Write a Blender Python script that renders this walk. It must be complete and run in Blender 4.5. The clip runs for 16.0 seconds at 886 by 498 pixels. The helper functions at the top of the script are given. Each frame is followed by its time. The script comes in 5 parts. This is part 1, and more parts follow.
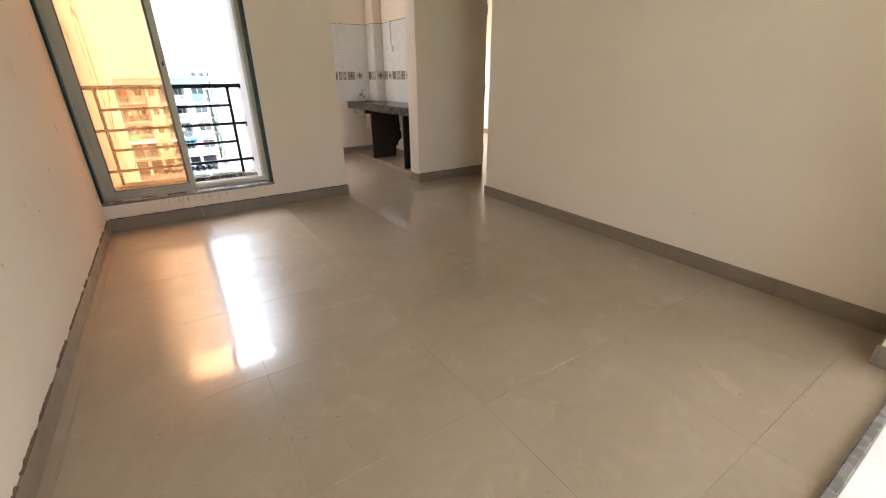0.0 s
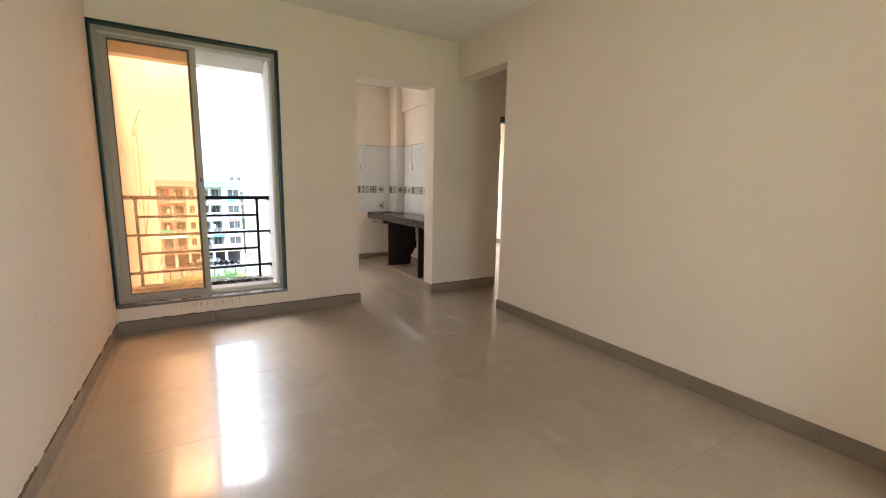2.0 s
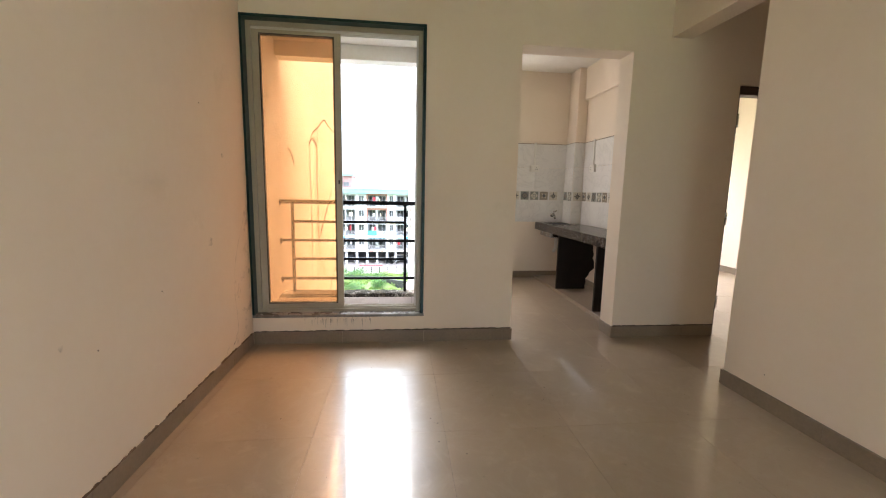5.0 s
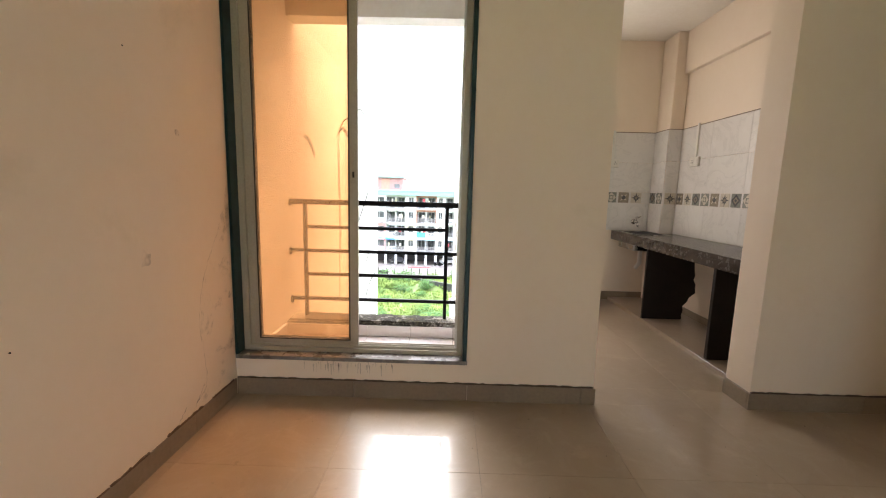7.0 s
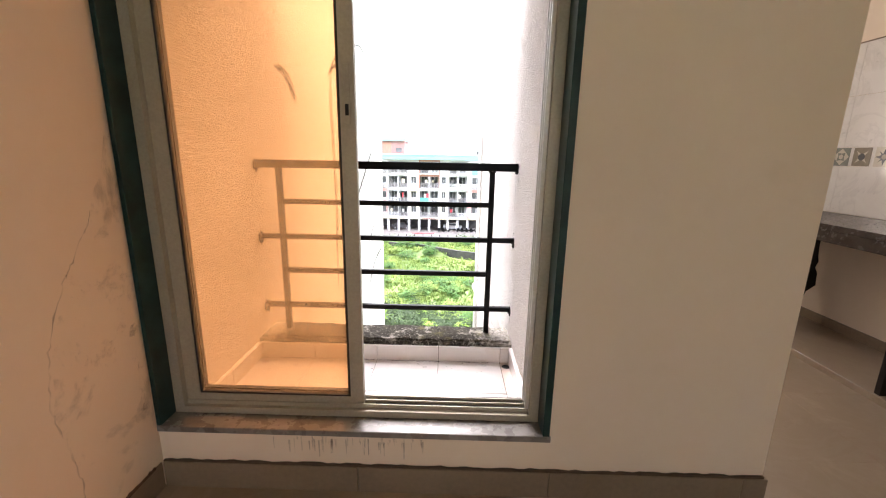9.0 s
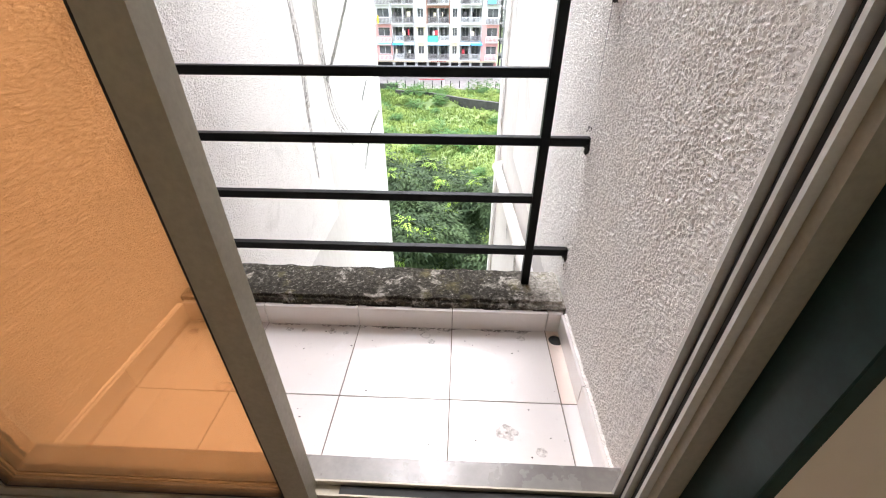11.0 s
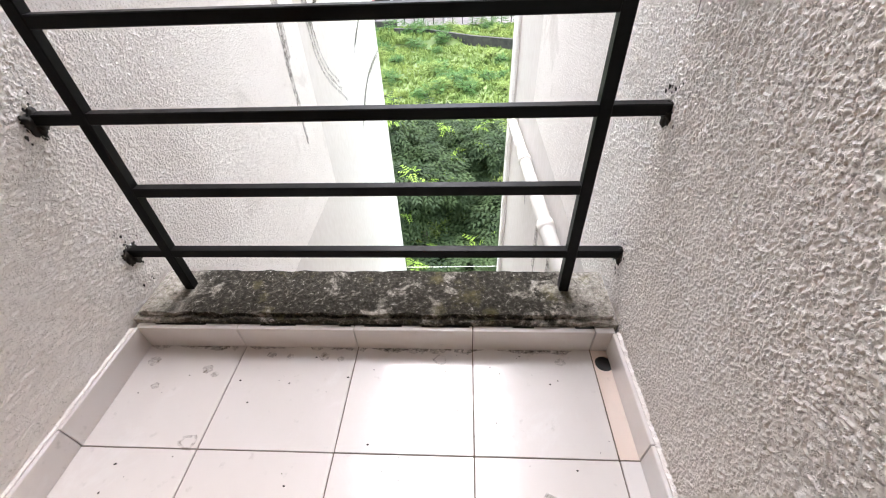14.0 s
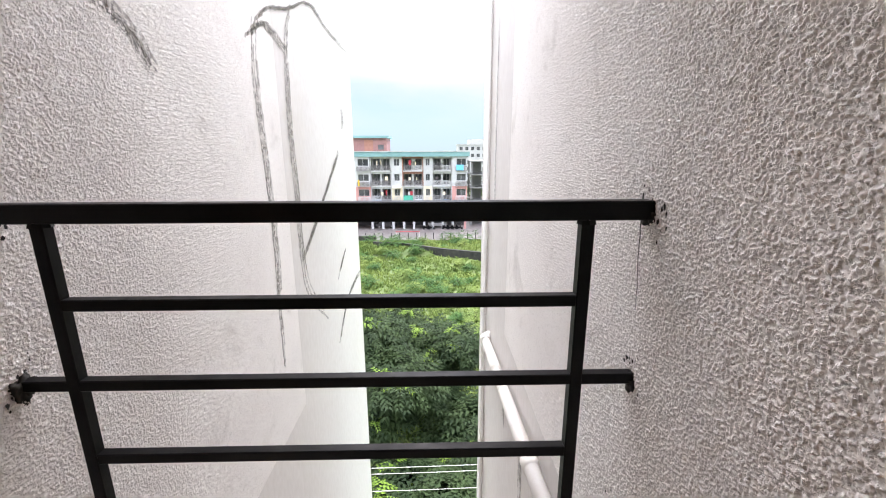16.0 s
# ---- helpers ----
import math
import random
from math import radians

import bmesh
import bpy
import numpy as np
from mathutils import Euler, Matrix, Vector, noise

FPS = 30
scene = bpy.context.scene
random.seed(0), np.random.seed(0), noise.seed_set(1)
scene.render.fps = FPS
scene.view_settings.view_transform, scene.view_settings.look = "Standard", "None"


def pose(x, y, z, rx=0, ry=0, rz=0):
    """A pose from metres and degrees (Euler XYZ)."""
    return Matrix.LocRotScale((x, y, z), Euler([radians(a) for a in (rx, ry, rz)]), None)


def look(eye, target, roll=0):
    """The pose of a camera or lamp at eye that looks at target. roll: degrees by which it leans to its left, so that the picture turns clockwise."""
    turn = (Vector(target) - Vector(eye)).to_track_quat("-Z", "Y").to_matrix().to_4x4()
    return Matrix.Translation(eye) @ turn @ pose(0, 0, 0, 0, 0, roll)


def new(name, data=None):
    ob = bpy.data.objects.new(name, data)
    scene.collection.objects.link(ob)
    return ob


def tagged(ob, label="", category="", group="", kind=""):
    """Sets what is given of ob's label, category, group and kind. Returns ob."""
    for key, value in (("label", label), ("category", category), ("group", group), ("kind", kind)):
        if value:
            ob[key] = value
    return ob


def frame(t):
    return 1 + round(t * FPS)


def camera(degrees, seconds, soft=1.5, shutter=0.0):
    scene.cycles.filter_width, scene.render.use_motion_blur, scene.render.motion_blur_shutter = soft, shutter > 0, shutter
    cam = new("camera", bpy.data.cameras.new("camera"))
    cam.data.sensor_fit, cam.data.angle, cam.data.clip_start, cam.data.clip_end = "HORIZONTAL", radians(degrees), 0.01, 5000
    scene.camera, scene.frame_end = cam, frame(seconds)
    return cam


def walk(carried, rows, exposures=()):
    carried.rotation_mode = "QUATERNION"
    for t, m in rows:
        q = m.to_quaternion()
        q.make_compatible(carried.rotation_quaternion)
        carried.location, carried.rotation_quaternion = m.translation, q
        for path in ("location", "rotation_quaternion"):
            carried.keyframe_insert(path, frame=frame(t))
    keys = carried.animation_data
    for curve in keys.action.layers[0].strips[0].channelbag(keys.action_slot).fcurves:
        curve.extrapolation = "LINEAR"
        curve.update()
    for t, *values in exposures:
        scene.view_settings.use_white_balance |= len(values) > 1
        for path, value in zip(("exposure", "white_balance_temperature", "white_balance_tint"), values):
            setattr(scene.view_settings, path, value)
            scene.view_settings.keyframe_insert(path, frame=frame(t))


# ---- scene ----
cam = camera(95.2, 16.0, soft=1.1)
PATH = [
    (0, (0.650, -0.214, 1.226), (1.803, 1.559, 0.324), -0.5),
    (0.5, (0.649, -0.178, 1.263), (1.838, 1.647, 0.524), 0.0),
    (1, (0.681, -0.164, 1.305), (1.887, 1.711, 0.743), 0.7),
    (1.5, (0.698, -0.158, 1.326), (1.900, 1.758, 0.904), 1.1),
    (2, (0.701, -0.168, 1.329), (1.874, 1.779, 0.976), 1.1),
    (2.5, (0.745, -0.169, 1.317), (1.855, 1.814, 0.956), 1.1),
    (3, (0.783, -0.057, 1.289), (1.825, 1.958, 0.917), 1.1),
    (3.5, (0.838, 0.185, 1.289), (1.753, 2.265, 0.933), 1.1),
    (4, (0.966, 0.375, 1.289), (1.643, 2.545, 0.937), 1.1),
    (4.5, (1.147, 0.569, 1.297), (1.581, 2.803, 0.961), 1.1),
    (7, (1.299, 1.825, 1.257), (1.272, 4.102, 0.937), 1.5),
    (7.5, (1.219, 2.071, 1.266), (1.168, 4.347, 0.941), 1.4),
    (8, (1.193, 2.332, 1.233), (1.090, 4.601, 0.869), 1.0),
    (8.5, (1.179, 2.600, 1.221), (1.048, 4.860, 0.820), 0.6),
    (9, (1.065, 2.899, 1.208), (1.027, 5.140, 0.692), 1.0),
    (9.5, (1.013, 3.161, 1.213), (0.979, 5.360, 0.538), 0.9),
    (12, (1.035, 4.172, 1.109), (0.891, 5.888, -0.416), -1.9),
    (12.5, (1.022, 4.224, 1.091), (0.861, 5.903, -0.473), -3.0),
    (13, (1.005, 4.247, 1.092), (0.862, 5.910, -0.490), -3.2),
    (13.5, (0.992, 4.249, 1.097), (0.868, 5.926, -0.473), -2.9),
    (14, (0.990, 4.254, 1.105), (0.869, 5.986, -0.404), -2.6),
    (14.5, (0.984, 4.255, 1.125), (0.876, 6.132, -0.200), -1.8),
    (15, (0.981, 4.273, 1.182), (0.884, 6.323, 0.140), -1.3),
    (15.5, (0.979, 4.283, 1.247), (0.921, 6.453, 0.485), -0.8),
    (16, (0.959, 4.254, 1.274), (1.003, 6.491, 0.737), -0.2),
]
walk(cam, [(t, look(e, a, r)) for t, e, a, r in PATH],
     exposures=[(0.0, 2.98, 6250, 16), (3.5, 2.88, 6250, 16), (4.5, 2.8, 6350, 16), (7.0, 2.68, 6750, 18), (9.7, 2.45, 6950, 24), (11.6, 1.95, 6750, 19), (14.5, 1.82, 6800, 21), (16.0, 1.42, 6850, 23)])

# ---- world, sun ----
world = bpy.data.worlds.new("sky")
scene.world = world
world.use_nodes = True
wn, wl = world.node_tree.nodes, world.node_tree.links
wn.clear()
w_out = wn.new("ShaderNodeOutputWorld")
w_bg = wn.new("ShaderNodeBackground")
w_sky = wn.new("ShaderNodeTexSky")
w_sky.sky_type = "NISHITA"
w_sky.sun_disc = False
w_sky.sun_elevation = radians(52)
w_sky.sun_rotation = radians(-2)
w_sky.air_density, w_sky.dust_density = 1.0, 0.6
w_tc = wn.new("ShaderNodeTexCoord")
w_map = wn.new("ShaderNodeMapping")
w_map.inputs["Scale"].default_value = (1.0, 1.0, 2.6)
w_noise = wn.new("ShaderNodeTexNoise")
w_noise.inputs["Scale"].default_value = 3.2
w_noise.inputs["Detail"].default_value = 6
w_ramp = wn.new("ShaderNodeValToRGB")
w_ramp.color_ramp.elements[0].position = 0.36
w_ramp.color_ramp.elements[0].color = (0.25, 0.25, 0.25, 1)
w_ramp.color_ramp.elements[1].position = 0.62
w_mix = wn.new("ShaderNodeMix")
w_mix.data_type = "RGBA"
w_bg.inputs["Strength"].default_value = 0.1
wl.new(w_tc.outputs["Generated"], w_map.inputs["Vector"])
wl.new(w_map.outputs[0], w_noise.inputs["Vector"])
wl.new(w_noise.outputs["Fac"], w_ramp.inputs["Fac"])
# pale blue haze low down, white cloud above, over a quarter of clear sky
w_low = wn.new("ShaderNodeMapRange")
w_low.inputs["From Min"].default_value, w_low.inputs["From Max"].default_value = 0.03, 0.20
w_cloud = wn.new("ShaderNodeMath")
w_cloud.operation = "MULTIPLY"
w_z = wn.new("ShaderNodeSeparateXYZ")
w_tone = wn.new("ShaderNodeMix")
w_tone.data_type = "RGBA"
w_tone.inputs[6].default_value = (5.3, 8.6, 11.0, 1)
w_tone.inputs[7].default_value = (9.8, 10.4, 11.0, 1)
wl.new(w_tc.outputs["Generated"], w_z.inputs[0])
wl.new(w_z.outputs["Z"], w_low.inputs["Value"])
wl.new(w_ramp.outputs["Color"], w_cloud.inputs[0])
wl.new(w_low.outputs[0], w_cloud.inputs[1])
wl.new(w_cloud.outputs[0], w_tone.inputs["Factor"])
wl.new(w_tone.outputs[2], w_mix.inputs[7])
w_mix.inputs["Factor"].default_value = 0.8
wl.new(w_sky.outputs["Color"], w_mix.inputs[6])
w_sep = wn.new("ShaderNodeSeparateXYZ")
w_rise = wn.new("ShaderNodeMapRange")
w_rise.inputs["From Min"].default_value, w_rise.inputs["From Max"].default_value = 0.15, 0.9
w_rise.inputs["To Min"].default_value, w_rise.inputs["To Max"].default_value = 0.42, 3.2
w_gain = wn.new("ShaderNodeVectorMath")
w_gain.operation = "SCALE"
wl.new(w_tc.outputs["Generated"], w_sep.inputs[0])
wl.new(w_sep.outputs["Z"], w_rise.inputs["Value"])
wl.new(w_mix.outputs[2], w_gain.inputs[0])
wl.new(w_rise.outputs[0], w_gain.inputs["Scale"])
wl.new(w_gain.outputs[0], w_bg.inputs["Color"])
wl.new(w_bg.outputs[0], w_out.inputs["Surface"])

sun = new("sun", bpy.data.lights.new("sun", "SUN"))
sun.data.energy = 1.5
sun.data.angle = radians(40)
sun.data.color = (1.0, 0.96, 0.9)
sun.matrix_world = look((-2, 52, 66), (0, 0, 0))


# daylight in unseen hall, kitchen and bedroom openings; the southern one is an added fill
for name, place, turn, size, power in (("entrance_daylight", (1.610, -2.790, 1.280), (90, 0, 0), (1.6, 2.2), 0.4), ("hall_daylight", (4.019, -1.438, 1.668), (0, 90, 0), (1.438, 1.127), 6.6), ("kitchen_daylight", (2.185, 6.739, 1.748), (-90, 0, 0), (1.035, 1.265), 3.3),
                                       ("bedroom_daylight", (5.463, 7.947, 1.495), (-90, 0, 0), (1.725, 1.84), 5.2)):
    lamp = new(name, bpy.data.lights.new(name, "AREA"))
    lamp.data.shape, lamp.data.size, lamp.data.size_y = "RECTANGLE", size[0], size[1]
    lamp.data.energy, lamp.data.color = power, (1.0, 0.94, 0.88)
    lamp.matrix_world = pose(*place, *turn)


# ---- materials ----
TRUE_SIZE = 1.15            # the plan below is drawn smaller: a worktop of 0.86 m sets the true size


def nodes_of(name):
    m = bpy.data.materials.new(name)
    m.use_nodes = True
    nt = m.node_tree
    b = nt.nodes["Principled BSDF"]
    return m, nt, b


def world_pos(nt, scale=(1, 1, 1)):
    g = nt.nodes.new("ShaderNodeNewGeometry")
    mp = nt.nodes.new("ShaderNodeMapping")
    mp.inputs["Scale"].default_value = [v / TRUE_SIZE for v in scale]
    nt.links.new(g.outputs["Position"], mp.inputs["Vector"])
    return mp.outputs[0]


def noise_fac(nt, vec, scale, detail=4, rough=0.55, distort=0.0):
    n = nt.nodes.new("ShaderNodeTexNoise")
    n.inputs["Scale"].default_value = scale
    n.inputs["Detail"].default_value = detail
    n.inputs["Roughness"].default_value = rough
    n.inputs["Distortion"].default_value = distort
    nt.links.new(vec, n.inputs["Vector"])
    return n.outputs["Fac"]


def ramp(nt, fac, stops):
    r = nt.nodes.new("ShaderNodeValToRGB")
    el = r.color_ramp.elements
    while len(el) < len(stops):
        el.new(0.5)
    for e, (p, c) in zip(el, stops):
        e.position = p
        e.color = (*c, 1) if not isinstance(c, (int, float)) else (c, c, c, 1)
    nt.links.new(fac, r.inputs["Fac"])
    return r.outputs["Color"]


def blend(nt, fac, a, b, mode="MIX"):
    m = nt.nodes.new("ShaderNodeMix")
    m.data_type = "RGBA"
    m.blend_type = mode
    for sock, v in ((m.inputs["Factor"], fac), (m.inputs[6], a), (m.inputs[7], b)):
        if isinstance(v, (int, float)):
            sock.default_value = v
        elif isinstance(v, tuple):
            sock.default_value = (*v, 1)
        else:
            nt.links.new(v, sock)
    return m.outputs[2]


def bump(nt, b, height, strength, dist):
    n = nt.nodes.new("ShaderNodeBump")
    n.inputs["Strength"].default_value = strength
    n.inputs["Distance"].default_value = dist
    nt.links.new(height, n.inputs["Height"])
    nt.links.new(n.outputs[0], b.inputs["Normal"])


def surface(name, c1, c2, scale=3.0, fine=40.0, rough=(0.5, 0.7), bump_d=0.001, bump_scale=60.0, metal=0.0, spec=0.5,
            stain=None, stain_scale=1.5, stain_at=(0.58, 0.72), vary=0.0, stretch=(1, 1, 1), grain=0.18):
    """Two-scale mottled surface with optional shaped stains and a per-object tone."""
    m, nt, b = nodes_of(name)
    p = world_pos(nt, stretch)
    big = noise_fac(nt, p, scale, 5)
    small = noise_fac(nt, p, fine, 3)
    col = blend(nt, ramp(nt, big, [(0.3, 0.0), (0.7, 1.0)]), c1, c2)
    col = blend(nt, grain, col, ramp(nt, small, [(0.3, 0.35), (0.7, 0.75)]), "OVERLAY")
    if stain:
        s = noise_fac(nt, p, stain_scale, 8, 0.65, 0.4)
        col = blend(nt, ramp(nt, s, [(stain_at[0], 0.0), (stain_at[1], 1.0)]), col, stain)
    if vary:
        oi = nt.nodes.new("ShaderNodeObjectInfo")
        v = ramp(nt, oi.outputs["Random"], [(0.0, 1.0 - vary), (1.0, 1.0)])
        col = blend(nt, 1.0, col, v, "MULTIPLY")
    nt.links.new(col, b.inputs["Base Color"])
    r = ramp(nt, noise_fac(nt, p, scale * 2.3, 6), [(0.3, rough[0]), (0.7, rough[1])])
    nt.links.new(r, b.inputs["Roughness"])
    b.inputs["Metallic"].default_value = metal
    b.inputs["Specular IOR Level"].default_value = spec
    if bump_d:
        bump(nt, b, noise_fac(nt, p, bump_scale, 5), 0.6, bump_d)
    return m


paint = surface("cream_wall_paint", (0.81, 0.69, 0.56), (0.75, 0.635, 0.51), 1.1, 25, (0.55, 0.75), 0.0006, 90,
                stain=(0.62, 0.52, 0.39), stain_scale=1.3, stain_at=(0.64, 0.86), grain=0.05)
white_paint = surface("white_ceiling_paint", (0.82, 0.78, 0.70), (0.77, 0.73, 0.65), 1.3, 30, (0.6, 0.8), 0.0006, 90)
skirting = surface("taupe_skirting_tile", (0.265, 0.200, 0.140), (0.215, 0.162, 0.113), 4, 60, (0.28, 0.5), 0.0003, 80, vary=0.12)
rust_dirt = surface("brown_mortar_dirt", (0.16, 0.10, 0.06), (0.09, 0.06, 0.04), 20, 120, (0.8, 0.95), 0.001, 150)
grout = surface("grey_grout", (0.20, 0.165, 0.125), (0.12, 0.095, 0.07), 9, 70, (0.7, 0.9), 0.001, 120)
granite = surface("dark_green_granite", (0.005, 0.020, 0.019), (0.012, 0.044, 0.042), 14, 160, (0.30, 0.33), 0.0001, 200, spec=0.25)
sill_stone = surface("grey_sill_stone", (0.13, 0.12, 0.11), (0.22, 0.20, 0.185), 7, 90, (0.15, 0.4), 0.0004, 120,
                     stain=(0.06, 0.055, 0.05), stain_scale=9)
counter_stone = surface("brown_black_granite", (0.032, 0.025, 0.021), (0.062, 0.049, 0.039), 20, 180, (0.16, 0.32), 0.0002, 200)
black_stone = surface("black_cuddapah_stone", (0.010, 0.008, 0.007), (0.022, 0.015, 0.012), 6, 80, (0.35, 0.6), 0.0008, 60, spec=0.3)
aluminium = surface("champagne_aluminium", (0.42, 0.375, 0.29), (0.36, 0.325, 0.255), 3, 120, (0.38, 0.5), 0.0001, 200, metal=0.2)
alu_white = surface("pale_aluminium", (0.62, 0.60, 0.56), (0.55, 0.53, 0.49), 3, 120, (0.35, 0.5), 0.0001, 200, metal=0.2)
gasket = surface("black_rubber_gasket", (0.012, 0.012, 0.012), (0.02, 0.02, 0.02), 8, 60, (0.6, 0.8), 0)
steel = surface("stainless_steel", (0.55, 0.54, 0.52), (0.48, 0.47, 0.45), 6, 150, (0.2, 0.32), 0, metal=1.0)
chrome = surface("chrome", (0.65, 0.64, 0.62), (0.58, 0.57, 0.55), 6, 90, (0.08, 0.16), 0, metal=1.0)
black_metal = surface("black_painted_steel", (0.004, 0.004, 0.0045), (0.008, 0.008, 0.008), 12, 140, (0.28, 0.5), 0.0005, 90, spec=0.1)
plastic_white = surface("white_plastic", (0.72, 0.70, 0.65), (0.68, 0.66, 0.60), 5, 60, (0.3, 0.45), 0)
pvc = surface("white_pvc", (0.75, 0.73, 0.69), (0.68, 0.65, 0.60), 5, 60, (0.35, 0.5), 0.0002, 60, stain=(0.35, 0.31, 0.26), stain_scale=3)
dark_wood = surface("dark_door_frame_wood", (0.03, 0.018, 0.012), (0.05, 0.03, 0.018), 4, 80, (0.4, 0.6), 0.0005, 60)
marble_white = surface("white_marble", (0.80, 0.78, 0.75), (0.72, 0.70, 0.67), 2, 30, (0.15, 0.3), 0.0002, 60)
white_exterior = surface("smooth_white_exterior_paint", (0.66, 0.622, 0.595), (0.60, 0.565, 0.54), 0.9, 30, (0.7, 0.9), 0.002, 45,
                         stain=(0.60, 0.55, 0.48), stain_scale=0.8, stain_at=(0.60, 0.85), stretch=(1, 1, 0.5))
mould = surface("black_mould", (0.009, 0.008, 0.007), (0.026, 0.022, 0.018), 30, 120, (0.8, 0.95), 0.002, 150)


def roughcast_material():
    m, nt, b = nodes_of("white_roughcast_render")
    p = world_pos(nt)
    col = ramp(nt, noise_fac(nt, p, 2.2, 6), [(0.3, (0.79, 0.75, 0.72)), (0.7, (0.86, 0.825, 0.795))])
    dirt = noise_fac(nt, p, 170, 4, 0.7)
    col = blend(nt, ramp(nt, dirt, [(0.57, 0.0), (0.68, 0.7)]), col, (0.38, 0.35, 0.315))
    patch = noise_fac(nt, p, 3.1, 8, 0.68, 0.5)
    col = blend(nt, ramp(nt, patch, [(0.57, 0.0), (0.78, 0.65)]), col, (0.38, 0.345, 0.305))
    nt.links.new(col, b.inputs["Base Color"])
    b.inputs["Roughness"].default_value = 0.88
    b.inputs["Specular IOR Level"].default_value = 0.25
    # separate rounded grains of uneven height, thrown on a finer mortar
    shift = nt.nodes.new("ShaderNodeTexNoise")
    shift.inputs["Scale"].default_value = 230
    nt.links.new(p, shift.inputs["Vector"])
    warp = nt.nodes.new("ShaderNodeVectorMath")
    warp.operation = "MULTIPLY_ADD"
    warp.inputs[1].default_value = (0.007, 0.007, 0.007)
    nt.links.new(shift.outputs["Color"], warp.inputs[0])
    nt.links.new(p, warp.inputs[2])
    v = nt.nodes.new("ShaderNodeTexVoronoi")
    v.inputs["Scale"].default_value = 230
    nt.links.new(warp.outputs[0], v.inputs["Vector"])
    cap = ramp(nt, v.outputs["Distance"], [(0.12, 1.0), (0.36, 0.72), (0.55, 0.0)])
    tall = ramp(nt, v.outputs["Color"], [(0.30, 0.0), (0.42, 0.55), (0.80, 1.0)])
    grains = blend(nt, 1.0, cap, tall, "MULTIPLY")
    h = blend(nt, 0.12, grains, noise_fac(nt, p, 520, 3, 0.6), "MIX")
    bump(nt, b, h, 1.0, 0.0017)
    return m


roughcast = roughcast_material()


def floor_tile_material(name, c1, c2, vein, rough, vein_mix=0.12, coat=0.8):
    """Polished vitrified tile: soft marbling, dust smears in the gloss, slightly wavy face."""
    m, nt, b = nodes_of(name)
    p = world_pos(nt)
    oi = nt.nodes.new("ShaderNodeObjectInfo")
    off = nt.nodes.new("ShaderNodeVectorMath")
    off.operation = "ADD"
    nt.links.new(p, off.inputs[0])
    nt.links.new(oi.outputs["Random"], off.inputs[1])
    q = off.outputs[0]
    col = blend(nt, ramp(nt, noise_fac(nt, q, 1.6, 5, 0.6, 0.8), [(0.3, 0.0), (0.7, 1.0)]), c1, c2)
    col = blend(nt, ramp(nt, noise_fac(nt, q, 3.0, 7, 0.6, 1.6), [(0.46, 0.0), (0.5, vein_mix), (0.54, 0.0)]), col, vein)
    smear = noise_fac(nt, p, 6.0, 9, 0.72, 0.5)
    col = blend(nt, ramp(nt, smear, [(0.55, 0.0), (0.72, 0.38)]), col, tuple(min(0.8, c * 1.4) for c in c1))
    spots = noise_fac(nt, p, 28, 5, 0.6)
    col = blend(nt, ramp(nt, spots, [(0.64, 0.0), (0.76, 0.4)]), col, tuple(c * 0.45 for c in c2))
    nt.links.new(col, b.inputs["Base Color"])
    # wiped dust: a dull glaze under a clear polish that it breaks up
    r = ramp(nt, noise_fac(nt, p, 4.0, 9, 0.72, 1.5), [(0.35, rough[0]), (0.55, rough[0] * 1.5), (0.64, (rough[0] + rough[1]) / 2), (0.74, rough[1])])
    nt.links.new(r, b.inputs["Coat Roughness"])
    b.inputs["Coat Weight"].default_value = coat
    b.inputs["Coat IOR"].default_value = 1.5
    b.inputs["Roughness"].default_value = 0.28
    b.inputs["Specular IOR Level"].default_value = 0.5
    bump(nt, b, noise_fac(nt, p, 7, 3), 0.35, 0.0016)
    wave = nt.nodes.new("ShaderNodeBump")
    wave.inputs["Strength"].default_value = 0.35
    wave.inputs["Distance"].default_value = 0.0012
    nt.links.new(noise_fac(nt, p, 9, 4, 0.5, 0.8), wave.inputs["Height"])
    nt.links.new(wave.outputs[0], b.inputs["Coat Normal"])
    return m


floor_tile = floor_tile_material("cream_vitrified_tile", (0.352, 0.272, 0.194), (0.302, 0.228, 0.160), (0.44, 0.365, 0.285), (0.045, 0.28), coat=0.5)
balcony_tile = floor_tile_material("white_ceramic_tile", (0.68, 0.64, 0.625), (0.64, 0.60, 0.58), (0.62, 0.58, 0.56), (0.10, 0.35))
peach_tile = floor_tile_material("peach_stained_tile", (0.74, 0.60, 0.52), (0.70, 0.58, 0.51), (0.6, 0.5, 0.45), (0.12, 0.4))
dado_tile = floor_tile_material("white_marble_print_tile", (0.74, 0.72, 0.69), (0.68, 0.66, 0.63), (0.36, 0.35, 0.34), (0.05, 0.14), 0.2, coat=1.0)


